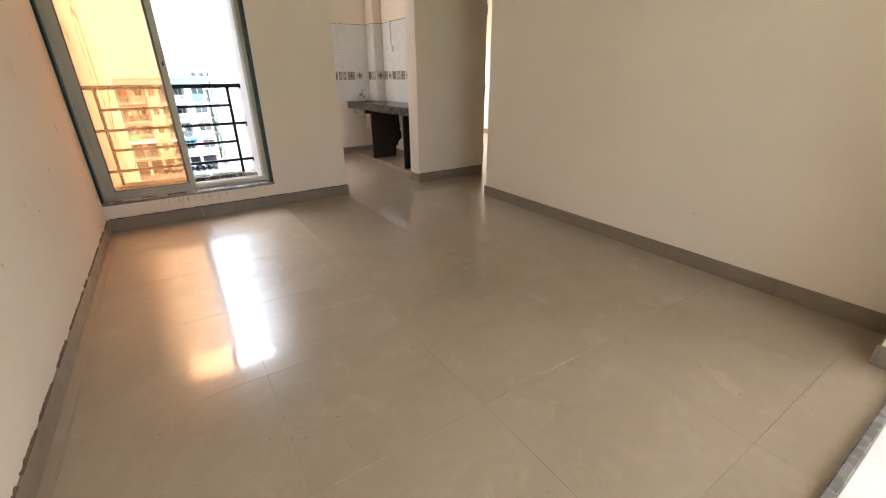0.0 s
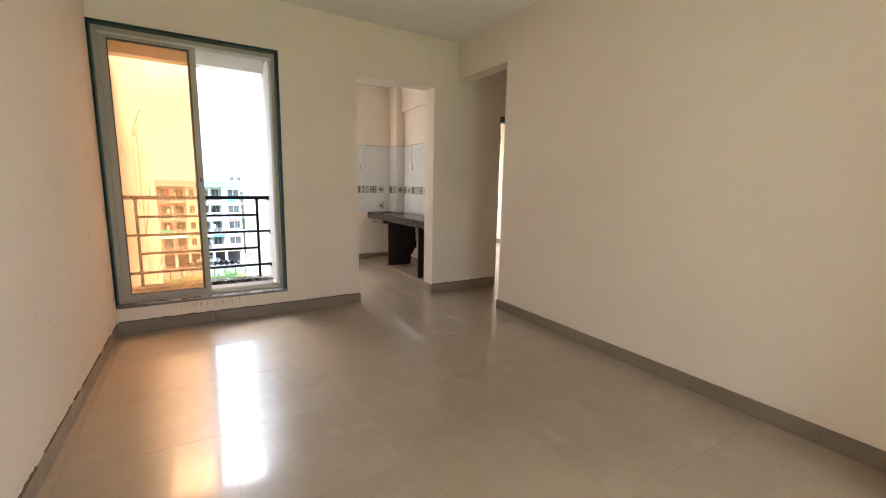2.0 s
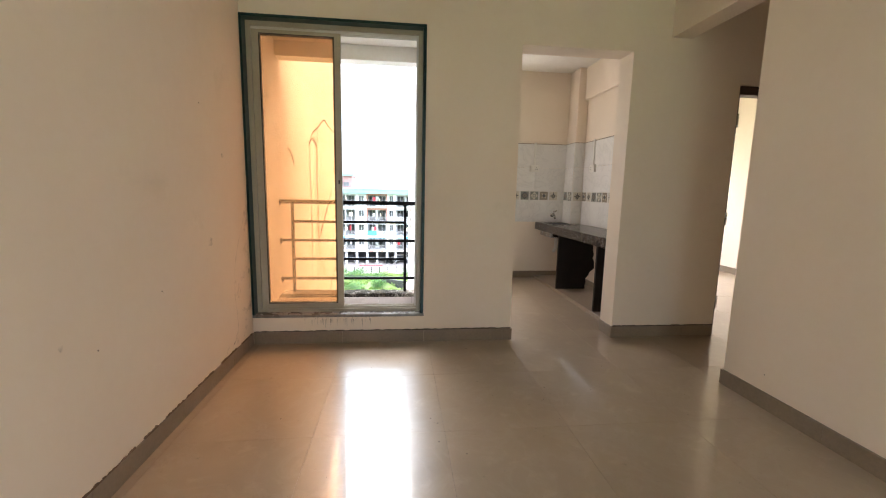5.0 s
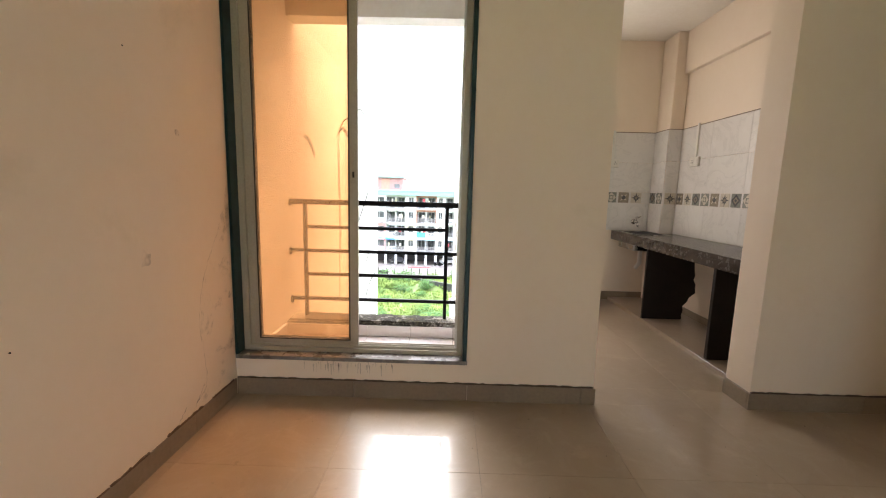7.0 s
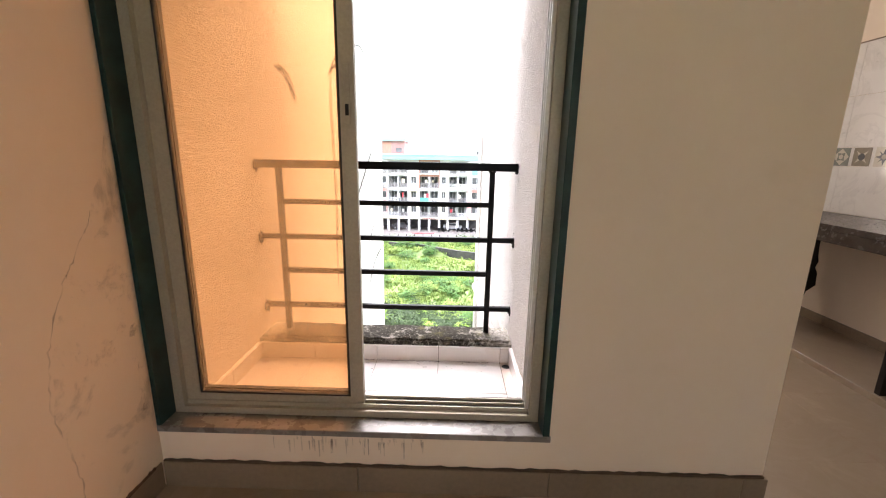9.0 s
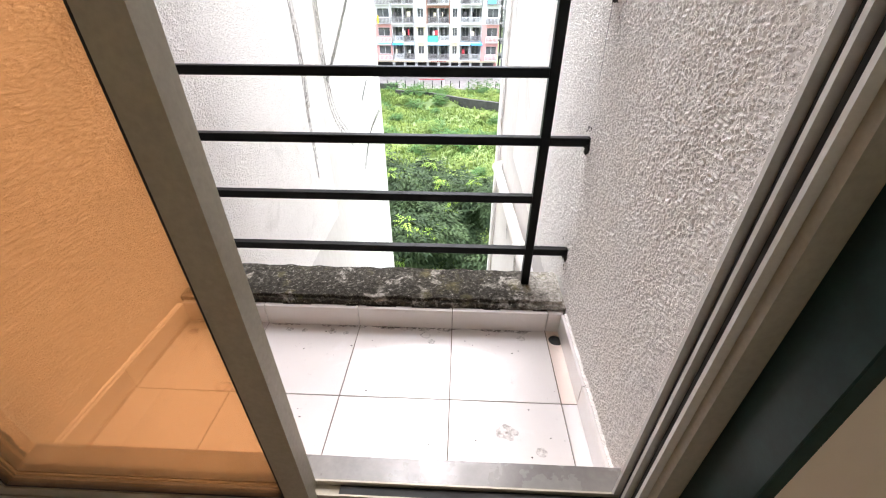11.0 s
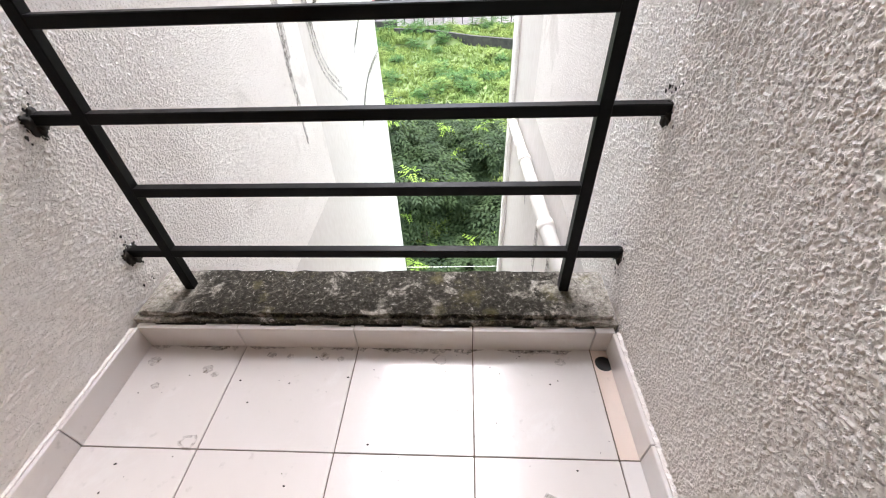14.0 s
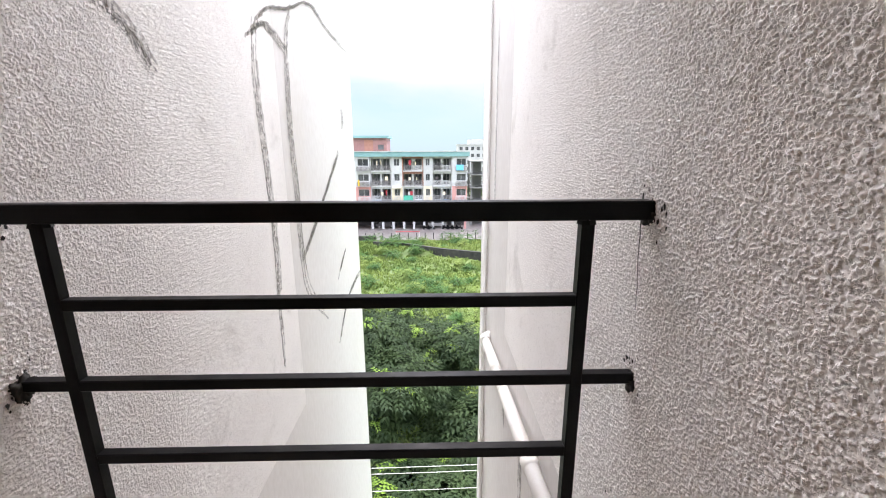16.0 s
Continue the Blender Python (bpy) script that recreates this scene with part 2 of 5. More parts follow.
def ledge_material():
    m, nt, b = nodes_of("mouldy_concrete")
    p = world_pos(nt)
    patch = noise_fac(nt, p, 13, 7, 0.7, 0.5)
    fine = noise_fac(nt, p, 85, 10, 0.78, 0.5)
    dark = ramp(nt, fine, [(0.36, (0.012, 0.011, 0.009)), (0.52, (0.050, 0.045, 0.036)), (0.60, (0.13, 0.12, 0.10)), (0.66, (0.60, 0.57, 0.52))])
    pale = ramp(nt, fine, [(0.34, (0.10, 0.09, 0.075)), (0.50, (0.42, 0.39, 0.34)), (0.64, (0.66, 0.62, 0.57))])
    col = blend(nt, ramp(nt, patch, [(0.56, 0.0), (0.66, 0.85)]), dark, pale)
    sep = nt.nodes.new("ShaderNodeSeparateXYZ")
    nt.links.new(p, sep.inputs[0])
    ends = nt.nodes.new("ShaderNodeMath")
    ends.operation = "PINGPONG"
    ends.inputs[1].default_value = 0.62
    nt.links.new(sep.outputs["X"], ends.inputs[0])
    spill = nt.nodes.new("ShaderNodeMath")
    spill.operation = "MULTIPLY_ADD"
    nt.links.new(noise_fac(nt, p, 22, 6, 0.7), spill.inputs[0])
    spill.inputs[1].default_value = 0.35
    nt.links.new(ends.outputs[0], spill.inputs[2])
    # whitewash spilled from the walls at both ends
    col = blend(nt, ramp(nt, spill.outputs[0], [(0.22, 0.9), (0.34, 0.0)]), col, pale)
    moss = noise_fac(nt, p, 9, 7, 0.7)
    col = blend(nt, ramp(nt, moss, [(0.58, 0.0), (0.70, 0.5)]), col, (0.17, 0.15, 0.06))
    nt.links.new(col, b.inputs["Base Color"])
    b.inputs["Roughness"].default_value = 0.95
    b.inputs["Specular IOR Level"].default_value = 0.15
    bump(nt, b, fine, 1.0, 0.008)
    return m


ledge_mat = ledge_material()


def glass_material(name, tint, gloss=(1, 1, 1)):
    m, nt, b = nodes_of(name)
    nt.nodes.remove(b)
    out = nt.nodes["Material Output"]
    tr = nt.nodes.new("ShaderNodeBsdfTransparent")
    tr.inputs["Color"].default_value = (*tint, 1)
    gl = nt.nodes.new("ShaderNodeBsdfGlossy")
    gl.inputs["Color"].default_value = (*gloss, 1)
    gl.inputs["Roughness"].default_value = 0.02
    lw = nt.nodes.new("ShaderNodeLayerWeight")
    lw.inputs["Blend"].default_value = 0.5
    pw = nt.nodes.new("ShaderNodeMath")
    pw.operation = "POWER"
    pw.inputs[1].default_value = 5
    fr = nt.nodes.new("ShaderNodeMath")
    fr.operation = "MULTIPLY_ADD"
    fr.inputs[1].default_value, fr.inputs[2].default_value = 0.94, 0.025
    nt.links.new(lw.outputs["Facing"], pw.inputs[0])
    nt.links.new(pw.outputs[0], fr.inputs[0])
    mx = nt.nodes.new("ShaderNodeMixShader")
    nt.links.new(fr.outputs[0], mx.inputs["Fac"])
    nt.links.new(tr.outputs[0], mx.inputs[1])
    nt.links.new(gl.outputs[0], mx.inputs[2])
    # thin dust film on the pane
    tl = nt.nodes.new("ShaderNodeBsdfTranslucent")
    tl.inputs["Color"].default_value = (0.95, 0.71, 0.44, 1)
    dust = nt.nodes.new("ShaderNodeMixShader")
    film = ramp(nt, noise_fac(nt, world_pos(nt), 3.0, 6, 0.65), [(0.3, 0.035), (0.7, 0.08)])
    nt.links.new(film, dust.inputs["Fac"])
    nt.links.new(mx.outputs[0], dust.inputs[1])
    nt.links.new(tl.outputs[0], dust.inputs[2])
    nt.links.new(dust.outputs[0], out.inputs["Surface"])
    return m


# one face of a pane; light crosses two faces of each of the two panes
amber_glass = glass_material("amber_glass", (0.955, 0.805, 0.66))


def streak_material(name, colour, scale, cut, stretch=(1, 1, 0.25)):
    """A thin film of grime, broken up by noise."""
    m, nt, b = nodes_of(name)
    p = world_pos(nt, stretch)
    f = ramp(nt, noise_fac(nt, p, scale, 7, 0.7, 0.3), [(cut - 0.1, 0.0), (cut + 0.16, 0.6)])
    b.inputs["Base Color"].default_value = (*colour, 1)
    b.inputs["Roughness"].default_value = 0.9
    nt.links.new(f, b.inputs["Alpha"])
    return m


grime = streak_material("grey_grime", (0.25, 0.23, 0.205), 70, 0.45, (1, 1, 0.6))
damp = streak_material("brown_damp_stain", (0.30, 0.23, 0.15), 9, 0.56, (1, 1, 1))
faint_damp = streak_material("faint_damp_stain", (0.42, 0.33, 0.22), 6, 0.62, (1, 1, 1))
tile_smudge = streak_material("tile_smudge", (0.34, 0.28, 0.23), 90, 0.50, (1, 1, 1))
drip = streak_material("dark_drip_stain", (0.12, 0.08, 0.05), 25, 0.47)


# ---- building helpers ----
def bx(bm, x0, x1, y0, y1, z0, z1):
    vs = [bm.verts.new((x, y, z)) for x in (x0, x1) for y in (y0, y1) for z in (z0, z1)]
    for f in ((0, 1, 3, 2), (4, 6, 7, 5), (0, 4, 5, 1), (2, 3, 7, 6), (0, 2, 6, 4), (1, 5, 7, 3)):
        bm.faces.new([vs[i] for i in f])
    return vs


def box_bm(x0, x1, y0, y1, z0, z1, bevel=0.0, seg=1):
    bm = bmesh.new()
    bx(bm, x0, x1, y0, y1, z0, z1)
    if bevel:
        bmesh.ops.bevel(bm, geom=bm.edges[:], offset=bevel, segments=seg, affect="EDGES", profile=0.7)
    return bm


def boxes_bm(*rows):
    bm = bmesh.new()
    for r in rows:
        bx(bm, *r)
    return bm


def cyl(bm, a, b, r0, r1=None, n=12):
    a, b = Vector(a), Vector(b)
    r1 = r0 if r1 is None else r1
    d = b - a
    m = Matrix.Translation((a + b) / 2) @ d.to_track_quat("Z", "Y").to_matrix().to_4x4()
    bmesh.ops.create_cone(bm, cap_ends=True, segments=n, radius1=r0, radius2=r1, depth=d.length, matrix=m)


def cyl_bm(a, b, r0, r1=None, n=12):
    bm = bmesh.new()
    cyl(bm, a, b, r0, r1, n)
    return bm


def tube_bm(points, r, n=10):
    """A round bent tube along a few points, with ball joints."""
    bm = bmesh.new()
    for a, b in zip(points, points[1:]):
        cyl(bm, a, b, r, r, n)
    for q in points[1:-1]:
        bmesh.ops.create_uvsphere(bm, u_segments=n, v_segments=6, radius=r, matrix=Matrix.Translation(q))
    return bm


def prism_bm(outline, axis, at, thick):
    """A flat outline in the plane across axis, pushed out along it."""
    bm = bmesh.new()

    def place(u, v, w):
        return {"x": (w, u, v), "y": (u, w, v), "z": (u, v, w)}[axis]
    a = [bm.verts.new(place(u, v, at)) for u, v in outline]
    b = [bm.verts.new(place(u, v, at + thick)) for u, v in outline]
    n = len(a)
    bm.faces.new(a)
    bm.faces.new(b[::-1])
    for i in range(n):
        bm.faces.new((a[i], b[i], b[(i + 1) % n], a[(i + 1) % n]))
    bmesh.ops.recalc_face_normals(bm, faces=bm.faces[:])
    return bm


def mesh_of(name, bm, material, smooth=False):
    me = bpy.data.meshes.new(name)
    bmesh.ops.recalc_face_normals(bm, faces=bm.faces[:])
    bm.to_mesh(me)
    bm.free()
    me.materials.append(material)
    if smooth:
        me.polygons.foreach_set("use_smooth", [True] * len(me.polygons))
    return me


def part(name, bm, material, parent, label="", smooth=False):
    ob = new(name, mesh_of(name, bm, material, smooth))
    ob.parent = parent
    return tagged(ob, label)


def thing(name, bm, material, label="", category="", kind="", group="", smooth=False):
    return tagged(new(name, mesh_of(name, bm, material, smooth)), label, category, group, kind)


def empty(name, at, label, category, group="", kind=""):
    ob = new(name)
    ob.location = at
    return tagged(ob, label, category, group, kind)


def under(ob, bm):
    """Moves a bmesh in world places into the frame of its parent."""
    bmesh.ops.translate(bm, verts=bm.verts[:], vec=-ob.location)
    return bm


def ragged(x0, x1, y_lo, y_hi, n, amp, rng):
    """Outline of a strip whose upper edge is uneven."""
    top = [(x0 + (x1 - x0) * i / n, y_hi + rng.uniform(-amp, amp)) for i in range(n + 1)]
    return [(x0, y_lo), (x1, y_lo)] + top[::-1]


def ribbon_bm(points, widths, axis, at):
    """A thin flat ribbon along a polyline in the plane across axis."""
    bm = bmesh.new()

    def place(u, v):
        return {"x": (at, u, v), "y": (u, at, v)}[axis]
    rows = []
    for i, (u, v) in enumerate(points):
        a, b = points[max(0, i - 1)], points[min(len(points) - 1, i + 1)]
        d = Vector((b[0] - a[0], b[1] - a[1])).normalized()
        w = widths[i] / 2
        rows.append((bm.verts.new(place(u - d.y * w, v + d.x * w)), bm.verts.new(place(u + d.y * w, v - d.x * w))))
    for (a, b), (c, d) in zip(rows, rows[1:]):
        bm.faces.new((a, b, d, c))
    return bm


def strands_bm(points, width, axis, at, rng, n=6):
    """A streaky mark: several thin uneven ribbons side by side along one line."""
    bm = bmesh.new()
    for k in range(n):
        off = width * ((k + 0.5) / n - 0.5) * rng.uniform(0.7, 1.2)
        a = int(rng.uniform(0, 0.25) * len(points)) if k else 0
        b = len(points) - (int(rng.uniform(0, 0.3) * len(points)) if k else 0)
        line = [(u + off + rng.uniform(-0.003, 0.003), v + off * 0.4) for u, v in points[a:max(b, a + 3)]]
        me = bpy.data.meshes.new("strand")
        one = ribbon_bm(line, [width / n * rng.uniform(0.7, 1.9) for _ in line], axis, at + 0.0002 * k * (1 if at < 0.5 else -1))
        one.to_mesh(me)
        one.free()
        bm.from_mesh(me)
        bpy.data.meshes.remove(me)
    return bm


def smooth_line(points, n=6, jitter=0.0, rng=None):
    """Catmull-Rom line through a few points."""
    out = []
    p = [points[0], *points, points[-1]]
    for i in range(1, len(p) - 2):
        for k in range(n):
            t = k / n
            q = []
            for c in (0, 1):
                a, b, d, e = p[i - 1][c], p[i][c], p[i + 1][c], p[i + 2][c]
                q.append(0.5 * (2 * b + (d - a) * t + (2 * a - 5 * b + 4 * d - e) * t * t + (3 * b - a - 3 * d + e) * t ** 3)
                         + (rng.uniform(-jitter, jitter) if rng else 0))
            out.append(tuple(q))
    return out + [points[-1]]


# ---- plan ----
XW, XE = 0.025, 3.02          # living room, west and east walls
YN, YS = 3.612, -0.03       # north (window) wall and south stub
ZC = 2.62                   # ceiling
YB = 3.80                   # outer face of the window wall
KX0, KX1, KZ = 1.915, 2.738, 2.145   # kitchen opening
YK = 5.85                   # kitchen back wall
XK = 3.34                   # kitchen east wall
BX = 1.24                   # balcony east wall
ZB = 0.075                  # balcony floor
GZ = -14.1                  # ground

# ---- large structure ----
wall_west = thing("wall_west", boxes_bm((-0.2, XW, -2.4, YN, -0.12, ZC)), paint,
                  "cream painted plaster wall with cracks and scuffs", "wall", "structure")
wall_north = thing("wall_north", boxes_bm(
    (-0.2, 1.245, YN, YB, -0.12, 0.196), (-0.2, 0.0245, YN, YB, 0.196, 2.235), (-0.2, 1.245, YN, YB, 2.235, ZC),
    (1.245, KX0, YN, YB, -0.12, ZC), (KX0, KX1, YN, YB, KZ, ZC), (KX1, XK, YN, YB, -0.12, ZC), (XK, 3.60, YN, YN + 0.15, -0.12, ZC),
    (3.60, 4.5, YN, YN + 0.15, 1.955, ZC), (4.5, 6.1, YN, YN + 0.15, -0.12, ZC)), paint,
    "cream painted plaster wall with a full-height window and doorways", "wall", "structure")
wall_east = thing("wall_east", boxes_bm((XE, 3.17, -0.16, 2.815, -0.12, ZC), (XE, 3.17, 2.815, YN, 2.255, ZC)), paint,
                  "cream painted plaster wall ending at a passage", "wall", "structure")
wall_south = thing("wall_south", boxes_bm((2.70, XE, -0.16, YS, -0.12, ZC), (XW, 2.70, -0.16, YS, 2.25, ZC)), paint,
                   "cream painted wall stub beside the entrance", "wall", "structure")
wall_hall = thing("wall_hall", boxes_bm((-0.2, 0.6, -2.55, -2.4, -0.12, ZC), (2.2, 3.62, -2.55, -2.4, -0.12, ZC),
                                        (0.6, 2.2, -2.55, -2.4, 2.15, ZC), (3.5, 3.62, -2.4, -1.75, -0.12, ZC), (3.5, 3.62, -0.75, -0.16, -0.12, ZC),
                                        (3.5, 3.62, -1.75, -0.75, 2.1, ZC), (3.5, 3.62, -1.75, -0.75, -0.12, 0.8),
                                        (3.17, 3.5, -0.28, -0.16, -0.12, ZC)), paint,
                  "plain cream entrance hall wall", "wall", "structure")
wall_passage = thing("wall_passage", boxes_bm((3.17, 4.7, 1.75, 1.87, -0.12, ZC), (4.7, 4.82, 1.75, YN, -0.12, ZC)), paint,
                     "plain cream passage wall", "wall", "structure")
wall_kitchen = thing("wall_kitchen", boxes_bm(
    (1.245, 1.45, YK, YK + 0.2, -0.12, ZC), (1.45, 2.35, YK, YK + 0.2, -0.12, 0.95), (1.45, 2.35, YK, YK + 0.2, 2.1, ZC),
    (2.35, XK, YK, YK + 0.2, -0.12, ZC), (XK, 3.55, YN + 0.15, YK + 0.2, -0.12, ZC)), paint,
    "cream painted kitchen wall above white tiles", "wall", "structure")
column = thing("column_kitchen", box_bm(3.21, XK, 5.59, YK, 0.0, ZC, 0.006), paint,
               "cream painted square corner column", "column", "structure")
beam = thing("beam_kitchen", box_bm(XK - 0.045, XK, YB, 5.59, 2.245, ZC, 0.004), paint,
             "cream painted shallow beam along the kitchen wall", "beam", "structure")
wall_bedroom = thing("wall_bedroom", boxes_bm(
    (5.95, 6.1, YN + 0.15, 7.0, -0.12, ZC), (3.55, 4.0, 6.9, 7.0, -0.12, ZC), (5.5, 5.95, 6.9, 7.0, -0.12, ZC),
    (4.0, 5.5, 6.9, 7.0, -0.12, 0.5), (4.0, 5.5, 6.9, 7.0, 2.1, ZC), (3.45, 3.55, YK + 0.2, 6.9, -0.12, ZC)), paint,
    "cream painted bedroom wall", "wall", "structure")
ceiling = thing("ceiling", boxes_bm((-0.2, 6.1, -2.55, YB, ZC, ZC + 0.15), (1.245, 6.1, YB, 7.05, ZC, ZC + 0.15)), white_paint,
                "plain off-white painted ceiling", "ceiling", "structure")
floor = thing("floor", boxes_bm((XW, 6.1, -0.14, YN, -0.12, -0.003), (1.245, 5.95, YN, 7.0, -0.12, -0.003)), grout,
              "polished cream tiled floor with dust and smears", "floor", "structure")
floor_hall = thing("floor_hall", box_bm(0.0, 3.5, -2.55, -0.145, -0.12, 0.028, 0.002), marble_white,
                   "raised white marble entrance floor", "floor", "structure")
threshold = thing("threshold", box_bm(0.0, 2.70, -0.145, -0.118, -0.002, 0.03, 0.003), sill_stone,
                  "rough grey stone threshold strip", "threshold", "structure")


# ---- balcony and outer walls ----
def roughcast_face(parent, axis, at, sign, u0, u1, v0, v1, step, amp, fine, fade):
    """A wall face with real roughcast relief, from noise; closed behind by the wall it lies on."""
    us, vs = [u0], [v0]
    while us[-1] < u1:
        us.append(us[-1] + step * (1 + 8.0 * max(0.0, us[-1] - fine[1]) + 12.0 * max(0.0, fine[0] - us[-1])))
    while vs[-1] < v1:
        vs.append(vs[-1] + step * (1 + 8.0 * max(0.0, vs[-1] - 1.45)))
    us, vs = np.array(us), np.array(vs)
    us[-1], vs[-1] = u1, v1
    nu, nv = len(us), len(vs)
    rng = np.random.default_rng(5)

    def layer(cell):
        gu, gv = int((u1 - u0) / cell) + 3, int((v1 - v0) / cell) + 3
        g = rng.random((gu, gv))
        iu, iv = (us - u0) / cell, (vs - v0) / cell
        a, b = iu.astype(int), iv.astype(int)
        fu, fv = iu - a, iv - b
        fu, fv = (fu * fu * (3 - 2 * fu))[:, None], (fv * fv * (3 - 2 * fv))[None, :]
        return (g[np.ix_(a, b)] * (1 - fu) + g[np.ix_(a + 1, b)] * fu) * (1 - fv) + (g[np.ix_(a, b + 1)] * (1 - fu) + g[np.ix_(a + 1, b + 1)] * fu) * fv
    n = 0.43 * layer(0.0031) + 0.39 * layer(0.0022) + 0.18 * layer(0.012)
    k = np.clip((n - 0.44) / 0.17, 0, 1)
    h = (k * k * (3 - 2 * k) * (0.55 + 0.9 * np.clip(n - 0.40, 0, 1)) + 0.35 * layer(0.03)) * amp
    h = h * np.clip((fade[1] - us) / (fade[1] - fade[0]), 0.12, 1)[:, None]
    w = at + sign * (0.002 + h)
    uu, vv = np.meshgrid(us, vs, indexing="ij")
    verts = np.stack((w, uu, vv) if axis == "x" else (uu, w, vv), axis=-1).reshape(-1, 3)
    k = np.arange(nu * nv).reshape(nu, nv)
    quads = np.stack((k[:-1, :-1], k[1:, :-1], k[1:, 1:], k[:-1, 1:]), axis=-1).reshape(-1, 4)
    me = bpy.data.meshes.new("roughcast")
    me.from_pydata(verts.tolist(), [], quads.tolist())
    me.polygons.foreach_set("use_smooth", [True] * len(me.polygons))
    me.materials.append(roughcast)
    ob = new("roughcast", me)
    ob.parent = parent
    return tagged(ob, "coarse grey-white roughcast render")


wing_west = thing("wall_outer_west", boxes_bm((-7.0, -0.2, YB, 8.02, GZ, 3.3), (-0.2, 0.0, YB, 8.02, GZ, 3.3), (-7.0, -0.2, -2.55, YB, GZ, 3.3)),
                  white_exterior, "white painted exterior wall with grey streak stains", "wall", "structure")
wing_east = thing("wall_outer_east", boxes_bm((BX, 1.245, YB, 7.05, GZ, 3.3), (1.245, 1.39, YB, 7.05, GZ, -0.12),
                                              (1.245, 1.39, YB, 7.05, ZC + 0.15, 3.3), (1.245, 1.39, YB, 7.05, -0.12, ZC + 0.15)),
                  white_exterior, "white painted exterior wall with drain pipes", "wall", "structure")
part("corner_pilaster", box_bm(BX - 0.012, 1.39, 6.72, 7.06, GZ, 3.3), white_exterior, wing_east)
roughcast_face(wing_east, "x", BX, -1, YB, 5.9, 0.06, 2.3, 0.0014, 0.0031, (3.95, 4.4), (4.7, 5.7))
roughcast_face(wing_west, "x", 0.0, 1, YB, 6.0, -0.45, 2.3, 0.0020, 0.0031, (4.45, 4.8), (4.8, 5.8))
facade = thing("wall_outer_south", boxes_bm((0.0, BX, 4.36, 4.515, GZ, -0.12), (-7.0, 6.1, -2.55, YB, ZC + 0.15, 3.3), (1.39, 6.1, YB, 6.9, ZC + 0.15, 3.3),
                                            (0.0, BX, YB, 4.6, 2.50, 3.3)), white_exterior,
               "white painted storeys of the same building", "wall", "structure")
balcony_slab = thing("floor_balcony", boxes_bm((0.0, BX, YB, 4.36, -0.12, ZB - 0.004), (0.0, BX, 4.36, 4.515, -0.12, 0.02)), grout,
                     "white tiled balcony floor with dirt specks", "floor", "structure")
balcony_soffit = thing("ceiling_balcony", boxes_bm((0.0, BX, YB, 4.6, 2.36, 2.50), (0.0, BX, 4.46, 4.6, 2.235, 2.36)), white_paint,
                       "white painted balcony ceiling with an edge beam", "ceiling", "structure")


def ledge_bm():
    bm = box_bm(0.004, BX - 0.004, 4.338, 4.515, 0.02, 0.178)
    bmesh.ops.bevel(bm, geom=[e for e in bm.edges if all(v.co.z > 0.1 for v in e.verts)], offset=0.012, segments=2, affect="EDGES")
    bmesh.ops.subdivide_edges(bm, edges=[e for e in bm.edges if abs(e.verts[0].co.x - e.verts[1].co.x) > 0.5], cuts=60, use_grid_fill=True)
    for v in bm.verts:
        n = noise.noise(v.co * 23) * 0.006 + noise.noise(v.co * 61) * 0.003
        v.co.z += n
        if v.co.y < 4.36:
            v.co.y += n
    return bm


thing("balcony_kerb", ledge_bm(), ledge_mat, "mould-blackened rough concrete kerb under the railing", "kerb", "structure")


def railing():
    """Black square-bar railing let into the plaster at both sides."""
    r = empty("balcony_railing", (0.615, 4.443, 0.17), "black painted steel bar railing across the balcony", "railing")
    w = 0.0115
    part("top_rail", under(r, box_bm(0.0, BX, 4.443 - 0.016, 4.443 + 0.016, 0.984, 1.020, 0.002)), black_metal, r)
    for z, full in ((0.826, 0), (0.656, 1), (0.485, 0), (0.304, 1)):
        x0, x1 = (0.0, BX) if full else (0.113 + w, 1.118 - w)
        part("rail", under(r, box_bm(x0, x1, 4.443 - w, 4.443 + w, z - w, z + w, 0.002)), black_metal, r)
    for x in (0.113, 1.118):
        part("post", under(r, box_bm(x - w - 0.001, x + w + 0.001, 4.443 - w - 0.001, 4.443 + w + 0.001, 0.165, 0.984, 0.002)), black_metal, r)
        part("weld", under(r, cyl_bm((x, 4.443, 0.976), (x, 4.443, 0.985), 0.019, 0.017, 8)), black_metal, r)
    return r


railing()
